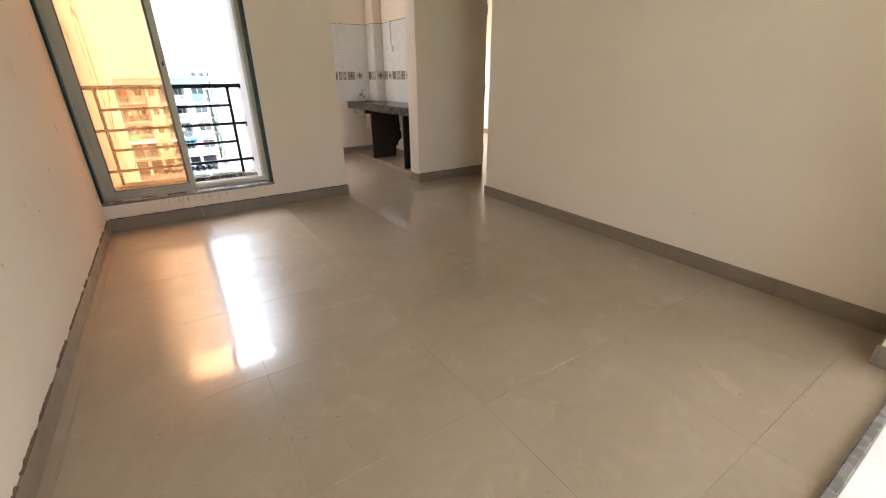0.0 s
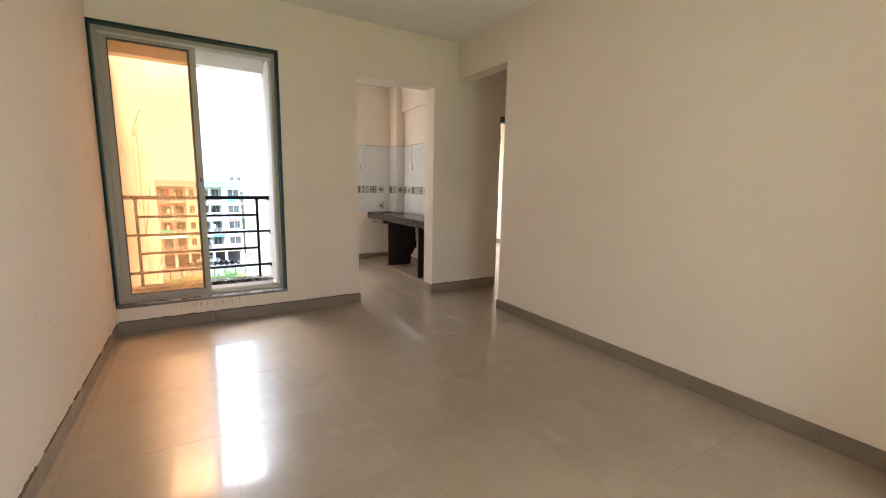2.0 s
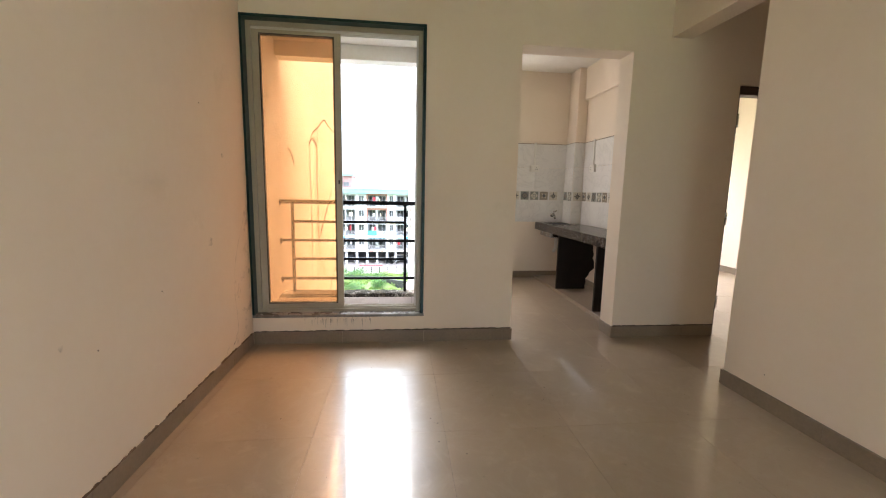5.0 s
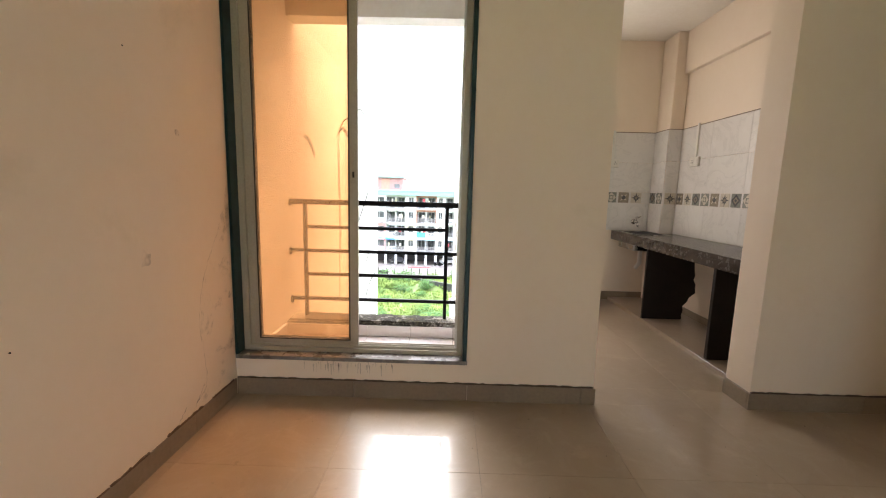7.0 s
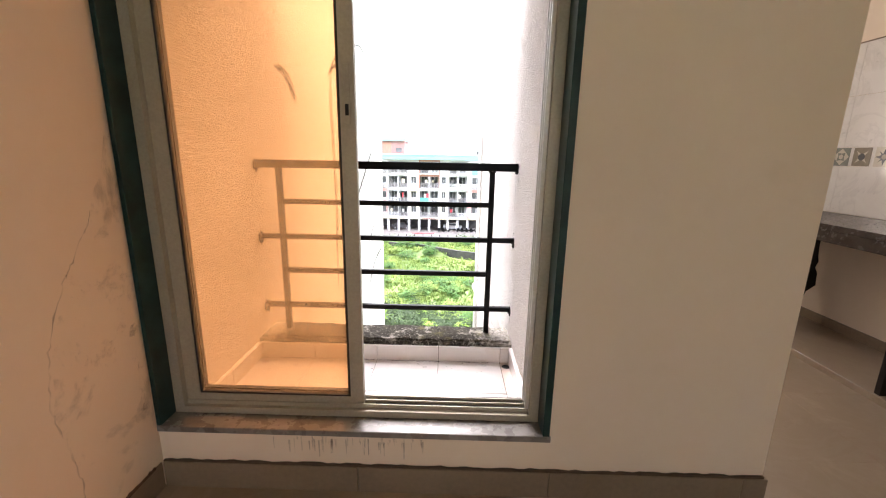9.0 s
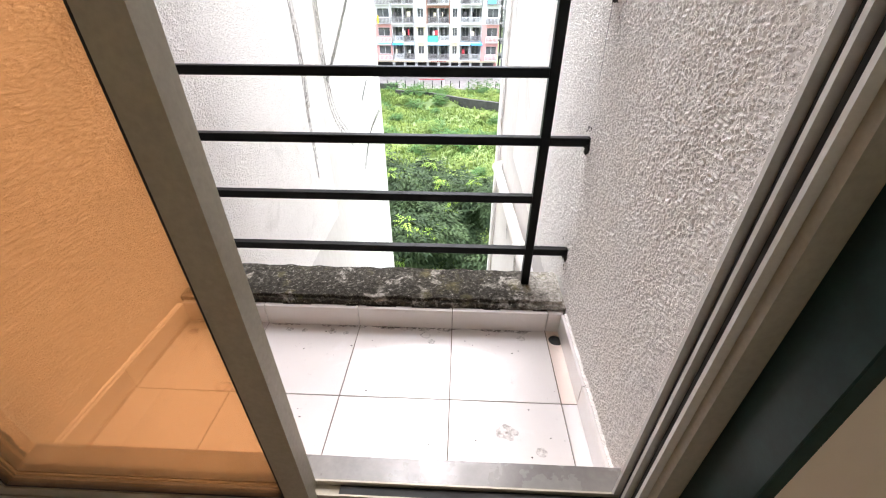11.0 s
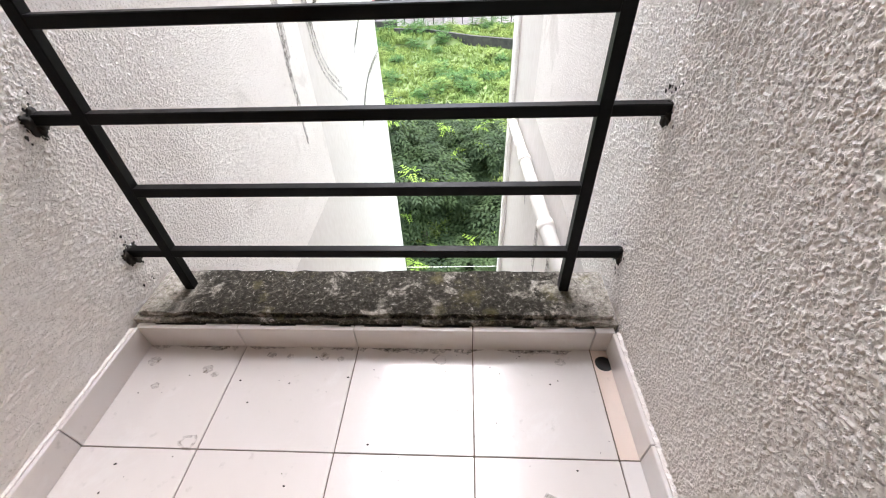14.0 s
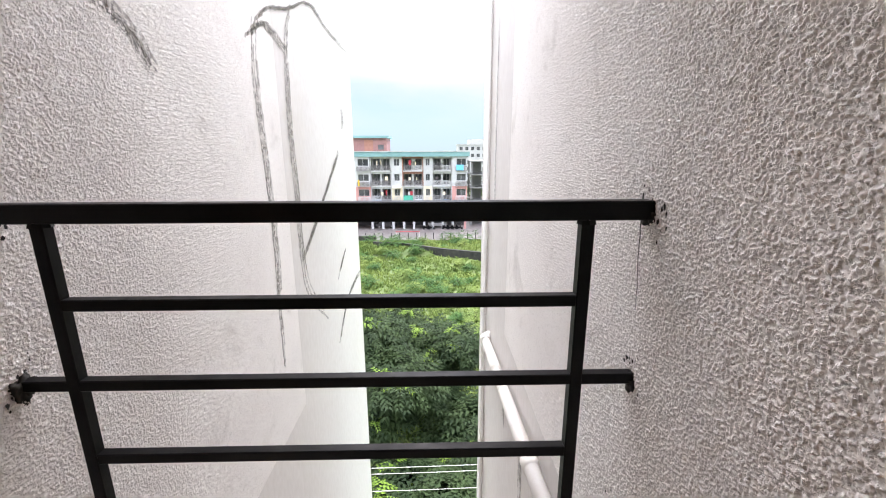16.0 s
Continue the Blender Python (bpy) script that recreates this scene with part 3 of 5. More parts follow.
# broken plaster and paint splashes where the bars enter the walls
rng = random.Random(3)
for x, s in ((0.0, 1), (BX, -1)):
    for z in (1.0, 0.656, 0.304):
        bm = bmesh.new()
        bmesh.ops.create_icosphere(bm, subdivisions=4, radius=1.0)
        big = (1.25 if z < 0.9 else 1.0) if s > 0 else 0.85
        for q in bm.verts:
            c = q.co.copy()
            k = 1 + 0.55 * noise.noise(c * 1.7 + Vector((z * 9, s * 5, 0))) + 0.30 * noise.noise(c * 5.2 + Vector((s * 3, z * 4, 2)))
            q.co = Vector((x + c.x * 0.017 * k, 4.443 + c.y * 0.020 * k * big, z - 0.005 + c.z * (0.029 if c.z < 0 else 0.019) * k * big))
        part("mould_patch", bm, mould, wing_west if s > 0 else wing_east, "black paint and broken plaster round the bar", smooth=True)
        bm = bmesh.new()
        for k in range(26):
            a, r = rng.uniform(0, 6.283), abs(rng.gauss(0, 0.026)) + 0.008
            u, v, d = 4.443 + r * math.cos(a), z + r * 1.2 * math.sin(a) - 0.008, rng.uniform(0.001, 0.0046)
            w = x + s * 0.0052
            bm.faces.new([bm.verts.new((w, u + d * rng.uniform(0.5, 1.5) * math.cos(q), v + d * rng.uniform(0.6, 2.0) * math.sin(q))) for q in (0.2, 1.4, 2.6, 3.8, 5.1)])
        tagged(part("mould_specks", bm, mould, wing_west if s > 0 else wing_east), kind="stuff")

# crack down the plaster below the top rail
crack_line = smooth_line([(4.465, 1.03), (4.462, 0.98), (4.46, 0.93), (4.452, 0.86), (4.447, 0.80)], 5, 0.002, rng)
part("crack", ribbon_bm(crack_line, [0.006 - 0.004 * i / len(crack_line) for i in range(len(crack_line))], "x", BX - 0.0085), mould, wing_east)

# rain streaks and smeared filler on the west outer wall
for pts, w0, w1 in (([(5.78, 1.72), (5.73, 1.43), (5.75, 1.08), (5.77, 0.69), (5.75, 0.33), (5.75, -0.03)], 0.03, 0.065),
                    ([(6.37, 1.96), (6.22, 1.74), (6.15, 1.32), (6.17, 0.87), (6.17, 0.53), (6.27, 0.20), (6.69, -0.13)], 0.04, 0.08),
                    ([(5.78, 1.68), (5.94, 1.80), (6.26, 1.90), (6.72, 2.07), (7.21, 2.03), (7.88, 2.04)], 0.03, 0.06),
                    ([(5.70, 1.62), (5.90, 1.72), (6.20, 1.66)], 0.04, 0.07),
                    ([(7.37, 1.14), (6.94, 0.89), (6.47, 0.61), (6.23, 0.48)], 0.07, 0.12),
                    ([(7.37, 0.24), (7.20, 0.16), (7.05, 0.07)], 0.05, 0.09), ([(8.0, -0.16), (7.33, -0.24), (6.98, -0.47)], 0.06, 0.10),
                    ([(7.53, 1.49), (7.54, 1.4), (7.53, 1.32)], 0.06, 0.05), ([(4.75, 1.50), (4.90, 1.45), (5.02, 1.33)], 0.03, 0.06)):
    ln = smooth_line(pts, 8, 0.004, rng)
    part("streak_stain", strands_bm(ln, (w0 + w1) * 0.75, "x", 0.004, rng), grime, wing_west,
         "grey rain streak")

# pipes on the east outer wall
pipe = empty("drain_pipe", (1.17, 6.2, -0.2), "white plastic drain pipe clamped along the outer wall", "pipe")
part("pipe_run", under(pipe, tube_bm([(1.195, 6.45, -0.235), (1.195, 4.56, -0.02)], 0.031, 14)), pvc, pipe, smooth=True)
part("elbow", under(pipe, tube_bm([(1.195, 6.38, -0.227), (1.195, 6.46, -0.236), (1.235, 6.50, -0.236)], 0.037, 14)), pvc, pipe, smooth=True)
for y in (5.75, 5.05):
    zc = -0.235 + (6.45 - y) * 0.1138
    part("collar", under(pipe, cyl_bm((1.195, y, zc), (1.195, y - 0.06, zc + 0.007), 0.036, 0.036, 14)), pvc, pipe, smooth=True)
for pts, w in (([(5.40, -0.16), (5.36, -0.34), (5.34, -0.62)], 0.07), ([(5.08, -0.14), (5.05, -0.30), (5.05, -0.48)], 0.05), ([(5.85, -0.22), (5.83, -0.50)], 0.05), ([(6.40, 1.9), (6.42, 1.3), (6.41, 0.8)], 0.04)):
    ln = smooth_line(pts, 8, 0.004, rng)
    part("streak_stain", strands_bm(ln, w * 1.2, "x", BX - 0.004, rng), grime, wing_east, "grey rain streak")
riser = empty("riser_pipe", (1.2, 6.66, GZ), "thin white vertical riser pipe on the outer wall", "pipe")
part("pipe_run", under(riser, cyl_bm((1.215, 6.69, GZ), (1.215, 6.69, 3.3), 0.018, 0.018, 10)), pvc, riser, smooth=True)


# ---- sliding window ----
def sliding_window():
    w = empty("window_1", (0.62, 3.735, 0.2), "floor-height sliding window with amber glass slid half open", "window", kind="structure")
    X0, X1, Z0, Z1 = 0.041, 1.222, 0.2175, 2.216
    y0, y1 = 3.676, 3.748
    fr = part("window_frame", under(w, boxes_bm((X0, X0 + 0.03, y0, y1, Z0, Z1), (X1 - 0.03, X1, y0, y1, Z0, Z1),
                                                (X0 + 0.03, X1 - 0.03, y0, y1, Z0, Z0 + 0.022), (X0 + 0.03, X1 - 0.03, y0, y1, Z1 - 0.03, Z1))), aluminium, w,
              "champagne coloured aluminium frame")
    for y in (3.694, 3.7205, 3.745):
        part("track", under(w, box_bm(X0 + 0.03, X1 - 0.03, y - 0.0016, y + 0.0016, Z0 + 0.022, Z0 + 0.036)), aluminium, w)
        part("track", under(w, box_bm(X0 + 0.03, X1 - 0.03, y - 0.003, y + 0.003, Z1 - 0.044, Z1 - 0.03)), alu_white, w)
        part("track", under(w, box_bm(X1 - 0.042, X1 - 0.03, y - 0.003, y + 0.003, Z0 + 0.036, Z1 - 0.044)), alu_white, w)
    for y in (3.708, 3.7325):
        part("gasket", under(w, box_bm(X1 - 0.034, X1 - 0.0295, y - 0.005, y + 0.005, Z0 + 0.022, Z1 - 0.03)), gasket, w)
        part("gasket", under(w, box_bm(X0 + 0.65, X1 - 0.034, y - 0.0092, y + 0.0092, Z0 + 0.0215, Z0 + 0.027)), gasket, w)
    for k, (y, xa, xb) in enumerate(((3.708, 0.069, 0.655), (3.7325, 0.066, 0.645))):
        s = part("sash", under(w, boxes_bm((xa, xa + 0.046, y - 0.011, y + 0.011, 0.232, 2.188), (xb - 0.042, xb, y - 0.011, y + 0.011, 0.232, 2.188),
                                           (xa + 0.046, xb - 0.042, y - 0.011, y + 0.011, 0.232, 0.276), (xa + 0.046, xb - 0.042, y - 0.011, y + 0.011, 2.150, 2.188))),
                 aluminium, w, "champagne aluminium sliding sash")
        g = part("pane", under(w, box_bm(xa + 0.044, xb - 0.040, y - 0.0025, y + 0.0025, 0.274, 2.152)), amber_glass, s, "amber tinted glass")
        gk = part("gasket", under(w, boxes_bm((xa + 0.046, xa + 0.051, y - 0.0085, y + 0.0085, 0.276, 2.150), (xb - 0.047, xb - 0.042, y - 0.0085, y + 0.0085, 0.276, 2.150),
                                              (xa + 0.051, xb - 0.047, y - 0.0085, y + 0.0085, 0.276, 0.281), (xa + 0.051, xb - 0.047, y - 0.0085, y + 0.0085, 2.145, 2.150))),
                  gasket, s)
        if k == 0:
            la = part("latch", under(w, box_bm(xb - 0.030, xb - 0.012, y - 0.017, y - 0.011, 1.13, 1.29, 0.002)), aluminium, s)
            part("latch_slot", under(w, box_bm(xb - 0.026, xb - 0.016, y - 0.019, y - 0.0165, 1.155, 1.185, 0.001)), gasket, s, "black latch tongue")
            part("latch_slider", under(w, box_bm(xb - 0.025, xb - 0.017, y - 0.021, y - 0.0165, 1.20, 1.26, 0.002)), aluminium, s)
    return w


sliding_window()
lining = empty("window_lining", (0.62, 3.69, 0.18), "dark green granite lining round the window opening", "window lining", kind="structure")
part("jamb", under(lining, box_bm(0.0255, 0.0405, 3.606, 3.803, 0.2175, 2.2165, 0.0015)), granite, lining)
part("jamb", under(lining, box_bm(1.2225, 1.2435, 3.604, 3.803, 0.2175, 2.2165, 0.0015)), granite, lining)
part("head", under(lining, box_bm(0.0255, 1.2435, 3.606, 3.803, 2.217, 2.2345, 0.0015)), granite, lining)
part("window_sill", under(lining, box_bm(0.0255, 1.248, 3.604, 3.700, 0.1965, 0.217, 0.002)), sill_stone, lining, "worn grey stone sill")
part("sill_outer", under(lining, box_bm(0.0255, 1.2385, 3.7005, 3.812, 0.1965, 0.217, 0.002)), sill_stone, lining)

# frayed wall paint running over the outer edge of the granite
rng = random.Random(8)
zs = [0.22 + 0.006 * k for k in range(330)]
part("frayed_paint", ribbon_bm([(3.796, z) for z in zs], [rng.uniform(0.017, 0.027) for _ in zs], "x", 1.2217), roughcast, wing_east, "frayed white paint edge")
part("frayed_paint", ribbon_bm([(3.796, z) for z in zs], [rng.uniform(0.017, 0.027) for _ in zs], "x", 0.0413), roughcast, wing_west, "frayed white paint edge")

# paint drips under the sill, ragged scum line on the skirting
bm = bmesh.new()
rng = random.Random(11)
for k in range(52):
    x = rng.gauss(0.53, 0.06) if k % 2 else rng.gauss(0.74, 0.045)
    x = min(1.1, max(0.15, x))
    h, z1, w = rng.uniform(0.01, 0.06), 0.196 - rng.uniform(0, 0.02), rng.uniform(0.0015, 0.004)
    a = [bm.verts.new(v) for v in ((x - w, YN - 0.0025, z1), (x + w, YN - 0.0025, z1), (x + w * 0.6, YN - 0.0025, z1 - h), (x - w * 0.3, YN - 0.0025, z1 - h))]
    bm.faces.new(a)
part("drip_stains", bm, drip, wall_north, "dark drip stains under the sill")


# ---- skirting ----
def skirting_run(parent, axis, at, sign, u0, u1, h=0.09, t=0.012, first=0.6, mat=skirting):
    """Skirting tiles of 0.6 m, end to end along a wall."""
    u, step = u0, first
    while u < u1 - 0.001:
        v = min(u1, u + step)
        a, b = sorted((at, at + sign * t))
        bm = box_bm(a, b, u + 0.0008, v - 0.0008, 0.0, h, 0.0012) if axis == "x" else box_bm(u + 0.0008, v - 0.0008, a, b, 0.0, h, 0.0012)
        part("skirting_tile", bm, mat, parent)
        u, step = v, 0.6


skirting_run(wall_west, "x", XW, 1, -0.1, YN - 0.012, first=0.35, t=0.006)
skirting_run(wall_north, "y", YN, -1, XW + 0.006, KX0 + 0.012, first=0.62)
skirting_run(wall_north, "x", KX0, 1, YN, YB)
skirting_run(wall_north, "y", YN, -1, KX1 - 0.012, 3.597)
skirting_run(wall_north, "x", KX1, -1, YN, YB)
skirting_run(wall_east, "x", XE, -1, YS, 2.815 + 0.012, first=0.45)
skirting_run(wall_east, "y", 2.815, 1, XE, 3.17)
skirting_run(wall_south, "y", YS, 1, 2.70 - 0.012, XE - 0.012)
skirting_run(wall_south, "x", 2.70, -1, -0.16, YS)
skirting_run(wall_kitchen, "y", YK, -1, 1.25, 3.21)
skirting_run(wall_kitchen, "x", XK, -1, YB, 5.59)
skirting_run(wall_bedroom, "x", 5.95, -1, YN + 0.15, 6.9)

# crumbly mortar edge above the west skirting
rng = random.Random(21)
y = 0.5
while y < 3.55:
    ln = rng.uniform(0.08, 0.3)
    part("mortar_edge", prism_bm(ragged(y, min(3.57, y + ln), 0.0895, 0.0925 + rng.uniform(0, 0.006), int(ln / 0.012) + 2, 0.004, rng), "x", XW, 0.005 + rng.uniform(0, 0.003)), rust_dirt, wall_west)
    y += ln + rng.uniform(0.0, 0.12)
# dirt lying along the top of the north skirting
dirt_line = surface("brown_dust_line", (0.10, 0.07, 0.045), (0.06, 0.045, 0.03), 20, 120, (0.8, 0.95), 0.001, 150)
for a, b in ((XW + 0.006, KX0), (KX1, 3.597)):
    part("dirt_line", prism_bm(ragged(a, b, 0.0905, 0.096, int((b - a) / 0.02), 0.003, rng), "y", YN, -0.009), dirt_line, wall_north, "dark dust line above the skirting")
# cracks and scuffs on the west wall
for pts, w in (([(3.51, 0.90), (3.43, 0.78), (3.40, 0.74), (3.34, 0.60), (3.32, 0.47), (3.34, 0.35), (3.35, 0.19), (3.27, 0.13)], 0.005),
               ([(3.33, 0.19), (3.29, 0.15), (3.25, 0.11)], 0.007), ([(3.20, 0.15), (3.14, 0.10)], 0.004)):
    ln = smooth_line(pts, 10, 0.005, rng)
    part("crack", ribbon_bm(ln, [w * rng.uniform(0.2, 1.2) for _ in ln], "x", XW + 0.0016), drip, wall_west, "hairline plaster crack")
bm = bmesh.new()
edge = smooth_line([(3.55, 0.98), (3.45, 0.80), (3.35, 0.60), (3.33, 0.40), (3.36, 0.20), (3.30, 0.10)], 6, 0.008, rng)
bm.faces.new([bm.verts.new((XW + 0.0009, a, b)) for a, b in edge + [(3.605, 0.10), (3.605, 1.15)]])
part("damp_patch", bm, faint_damp, wall_west, "faint brown damp patch")
for u, v, d in ((3.03, 0.82, 0.03), (3.25, 1.30, 0.016), (2.0, 0.62, 0.012), (1.55, 0.52, 0.02), (3.56, 0.63, 0.016), (3.58, 0.55, 0.02), (3.59, 0.44, 0.018), (3.585, 0.31, 0.022), (3.57, 0.72, 0.012), (3.58, 1.0, 0.012), (2.35, 1.75, 0.01)):
    out = [(u + d * rng.uniform(0.6, 1.2) * math.cos(k * 0.63), v + d * rng.uniform(0.6, 1.3) * math.sin(k * 0.63)) for k in range(10)]
    bm = bmesh.new()
    bm.faces.new([bm.verts.new((XW + 0.0018, a, b)) for a, b in out])
    part("scuff", bm, damp, wall_west, "brown scuff")
for ob_wall, pl in ((wall_west, ((XW, 2.55, 0.66), (XW, 2.15, 0.55), (XW, 3.0, 1.55))), (wall_east, ((XE, 2.55, 0.18), (XE, 0.9, 0.32)))):
    for x, a, b in pl:
        s = 1 if x < 1 else -1
        part("nail_hole", cyl_bm((x - s * 0.002, a, b), (x + s * 0.0015, a, b), 0.0032, 0.0025, 8), mould, ob_wall)


# ---- kitchen ----
def support_outline():
    r = random.Random(4)
    edge = [(3.295 + r.uniform(-0.02, 0.02) - (0.07 if z < 0.16 else (0.03 if z < 0.24 else 0)), z) for z in [0.03 + 0.04 * k for k in range(16)]]
    return [(2.866, 0.03)] + edge + [(3.29, 0.655), (2.866, 0.655)]


counter = empty("kitchen_counter", (3.15, 4.8, 0.0), "dark granite kitchen worktop on black stone panels", "counter")
part("worktop", under(counter, boxes_bm((2.84, XK - 0.008, YB + 0.002, 5.588, 0.715, 0.745), (2.84, 3.206, 5.588, YK - 0.008, 0.715, 0.745))), counter_stone, counter, "dark brown polished granite top")
part("fascia", under(counter, box_bm(2.838, 2.862, YB + 0.002, YK - 0.008, 0.655, 0.714, 0.002)), counter_stone, counter, "polished granite front edge")
part("support_panel", under(counter, prism_bm(support_outline(), "y", 5.085, 0.022)), black_stone, counter, "black stone panel with a broken back edge")
part("support_panel", under(counter, box_bm(2.872, XK - 0.015, 4.186, 4.214, 0.03, 0.655, 0.002)), black_stone, counter)
plinth = thing("plinth", box_bm(2.862, XK, YB + 0.002, YK, -0.002, 0.03, 0.003), floor_tile, "low tiled plinth under the worktop", "plinth", "structure")
part("plinth_edge", box_bm(2.855, 2.8618, YB + 0.002, YK, -0.002, 0.032, 0.001), floor_tile, plinth, "pale edging strip")

sink = empty("kitchen_sink", (3.05, 5.55, 0.745), "stainless steel sink let into the worktop", "sink")
part("bowl", under(sink, box_bm(2.87, 3.17, 5.36, 5.72, 0.59, 0.716, 0.02, 3)), steel, sink)
part("rim", under(sink, boxes_bm((2.87, 3.19, 5.34, 5.36, 0.7455, 0.749), (2.87, 3.19, 5.73, 5.75, 0.7455, 0.749), (2.87, 2.89, 5.36, 5.73, 0.7455, 0.749), (3.17, 3.19, 5.36, 5.73, 0.7455, 0.749))), steel, sink)
# thin black sheet inside the rim paints the shaded hollow of the bowl
part("basin", under(sink, box_bm(2.89, 3.17, 5.36, 5.73, 0.7452, 0.7462)), gasket, sink)
part("waste_pipe", under(sink, tube_bm([(3.02, 5.55, 0.60), (3.02, 5.55, 0.45), (3.06, 5.70, 0.38)], 0.02)), pvc, sink, smooth=True)

tap = empty("wall_tap", (3.06, YK, 0.84), "chrome tap mounted on the tiled wall", "tap")
part("flange", under(tap, cyl_bm((3.06, YK - 0.008, 0.84), (3.06, YK - 0.02, 0.84), 0.028, 0.024, 16)), chrome, tap, smooth=True)
part("body", under(tap, tube_bm([(3.06, YK - 0.02, 0.84), (3.06, YK - 0.09, 0.84), (3.06, YK - 0.12, 0.80)], 0.013)), chrome, tap, smooth=True)
part("lever", under(tap, tube_bm([(3.06, YK - 0.07, 0.85), (3.06, YK - 0.07, 0.885), (3.09, YK - 0.10, 0.90)], 0.009)), chrome, tap, smooth=True)


def socket(axis, at, u, z):
    """White switch plate with a conduit rising to the top of the tiles."""
    def b(du0, du1, d0, d1, z0, z1, bev=0.0):
        lo, hi = at - d1, at - d0
        return box_bm(u + du0, u + du1, lo, hi, z0, z1, bev) if axis == "y" else box_bm(lo, hi, u + du0, u + du1, z0, z1, bev)
    s = empty("wall_socket", (u, at, z) if axis == "y" else (at, u, z), "white plastic socket on tiles with a surface conduit", "socket", "kitchen sockets")
    part("plate", under(s, b(-0.06, 0.06, 0.008, 0.03, z - 0.042, z + 0.042, 0.004)), plastic_white, s)
    part("switch", under(s, b(-0.045, -0.01, 0.0295, 0.034, z - 0.022, z + 0.022, 0.002)), plastic_white, s)
    part("outlet", under(s, b(0.0, 0.045, 0.0295, 0.032, z - 0.025, z + 0.025, 0.002)), plastic_white, s)
    for du, dz in ((0.0225, 0.012), (0.013, -0.008), (0.032, -0.008)):
        part("pin_hole", under(s, b(du - 0.004, du + 0.004, 0.0318, 0.0328, z + dz - 0.004, z + dz + 0.004)), gasket, s)
    part("conduit", under(s, b(-0.012, 0.012, 0.008, 0.022, z + 0.042, 1.755, 0.002)), plastic_white, s)


socket("y", YK, 2.79, 1.43)
socket("x", XK, 5.32, 1.42)

# tiled dado: rows of marble-print tiles with a band of patterned squares
pat_dark = surface("slate_blue_glaze", (0.07, 0.075, 0.085), (0.12, 0.12, 0.12), 30, 120, (0.1, 0.2), 0)
pat_taupe = surface("taupe_glaze", (0.30, 0.26, 0.20), (0.24, 0.21, 0.17), 30, 120, (0.1, 0.2), 0)
pat_cream = surface("cream_glaze", (0.62, 0.57, 0.48), (0.55, 0.50, 0.42), 30, 120, (0.1, 0.2), 0)
pat_grey = surface("grey_green_glaze", (0.27, 0.28, 0.25), (0.20, 0.21, 0.19), 30, 120, (0.1, 0.2), 0)
SQ = 0.053


def star(n, r0, r1, turn=0.0):
    return [((r0 if k % 2 == 0 else r1) * math.cos(math.pi * k / n + turn), (r0 if k % 2 == 0 else r1) * math.sin(math.pi * k / n + turn)) for k in range(2 * n)]


def flat(outline, y0, y1):
    return prism_bm(outline, "y", y0, y1 - y0)


def decor_meshes():
    base = [("tile_base", lambda: box_bm(-SQ, SQ, -0.0095, -0.0005, -SQ, SQ, 0.001))]
    kinds = []
    for ground, inlays in (
            (pat_taupe, ((star(4, 0.048, 0.014, math.pi / 4), pat_cream, 0.0102), (star(8, 0.020, 0.020), pat_dark, 0.0106))),
            (pat_cream, ((star(4, 0.050, 0.016), pat_dark, 0.0102), (star(4, 0.042, 0.010, math.pi / 4), pat_dark, 0.0104), (star(8, 0.014, 0.014), pat_taupe, 0.0108))),
            (pat_grey, ((star(2, 0.050, 0.050), pat_dark, 0.0102), (star(2, 0.030, 0.030), pat_taupe, 0.0106), (star(2, 0.014, 0.014), pat_dark, 0.011))),
            (pat_grey, ((star(4, 0.050, 0.036), pat_cream, 0.0102), (star(4, 0.034, 0.020, math.pi / 4), pat_grey, 0.0106), (star(8, 0.016, 0.012), pat_cream, 0.011)))):
        kinds.append((mesh_of("border_tile", base[0][1](), ground), [mesh_of("inlay", flat(o, -d, -0.0092), m) for o, m, d in inlays]))
    return kinds


decor = decor_meshes()


def dado(parent, u0, u1, m, flip, start):
    """Tiles along a wall face; m places the face, u runs along it, the face looks along -y."""
    rows = [(0.746, 1.030), (1.142, 1.440), (1.441, 1.738)]
    for z0, z1 in rows:
        u = u0
        while u < u1 - 0.002:
            v = min(u1, u + 0.45)
            ob = part("tile", box_bm(u + 0.0006, v - 0.0006, -0.008, -0.0004, z0 + 0.0006, z1 - 0.0006, 0.0006), dado_tile, parent)
            ob.matrix_basis = m
            u = v
    ob = part("band_backing", box_bm(u0, u1, -0.0075, -0.0004, 1.0305, 1.1415), dado_tile, parent)
    ob.matrix_basis = m
    ob = part("tile_edge", box_bm(u0, u1, -0.0105, -0.0004, 1.7385, 1.7445), skirting, parent, "thin brown edge line above the tiles")
    ob.matrix_basis = m
    k, u = start, u0 + 0.064
    while u < u1 - 0.05:
        body, inlays = decor[k % 4]
        o = new("border_tile", body)
        o.parent, o.matrix_basis = parent, m @ Matrix.Translation((u, 0, 1.086))
        for i in inlays:
            c = new("inlay", i)
            c.parent = o
        k, u = k + 1, u + 0.128


dado(wall_kitchen, 2.36, 3.21, Matrix.Translation((0, YK, 0)), 0, 0)
dado(column, 0.0, 0.252, Matrix.Translation((3.21, 5.842, 0)) @ pose(0, 0, 0, 0, 0, -90), 0, 2)
dado(column, 0.0, 0.122, Matrix.Translation((3.21, 5.59, 0)), 0, 1)
dado(wall_kitchen, 0.0, 1.78, Matrix.Translation((XK, 5.582, 0)) @ pose(0, 0, 0, 0, 0, -90), 0, 0)

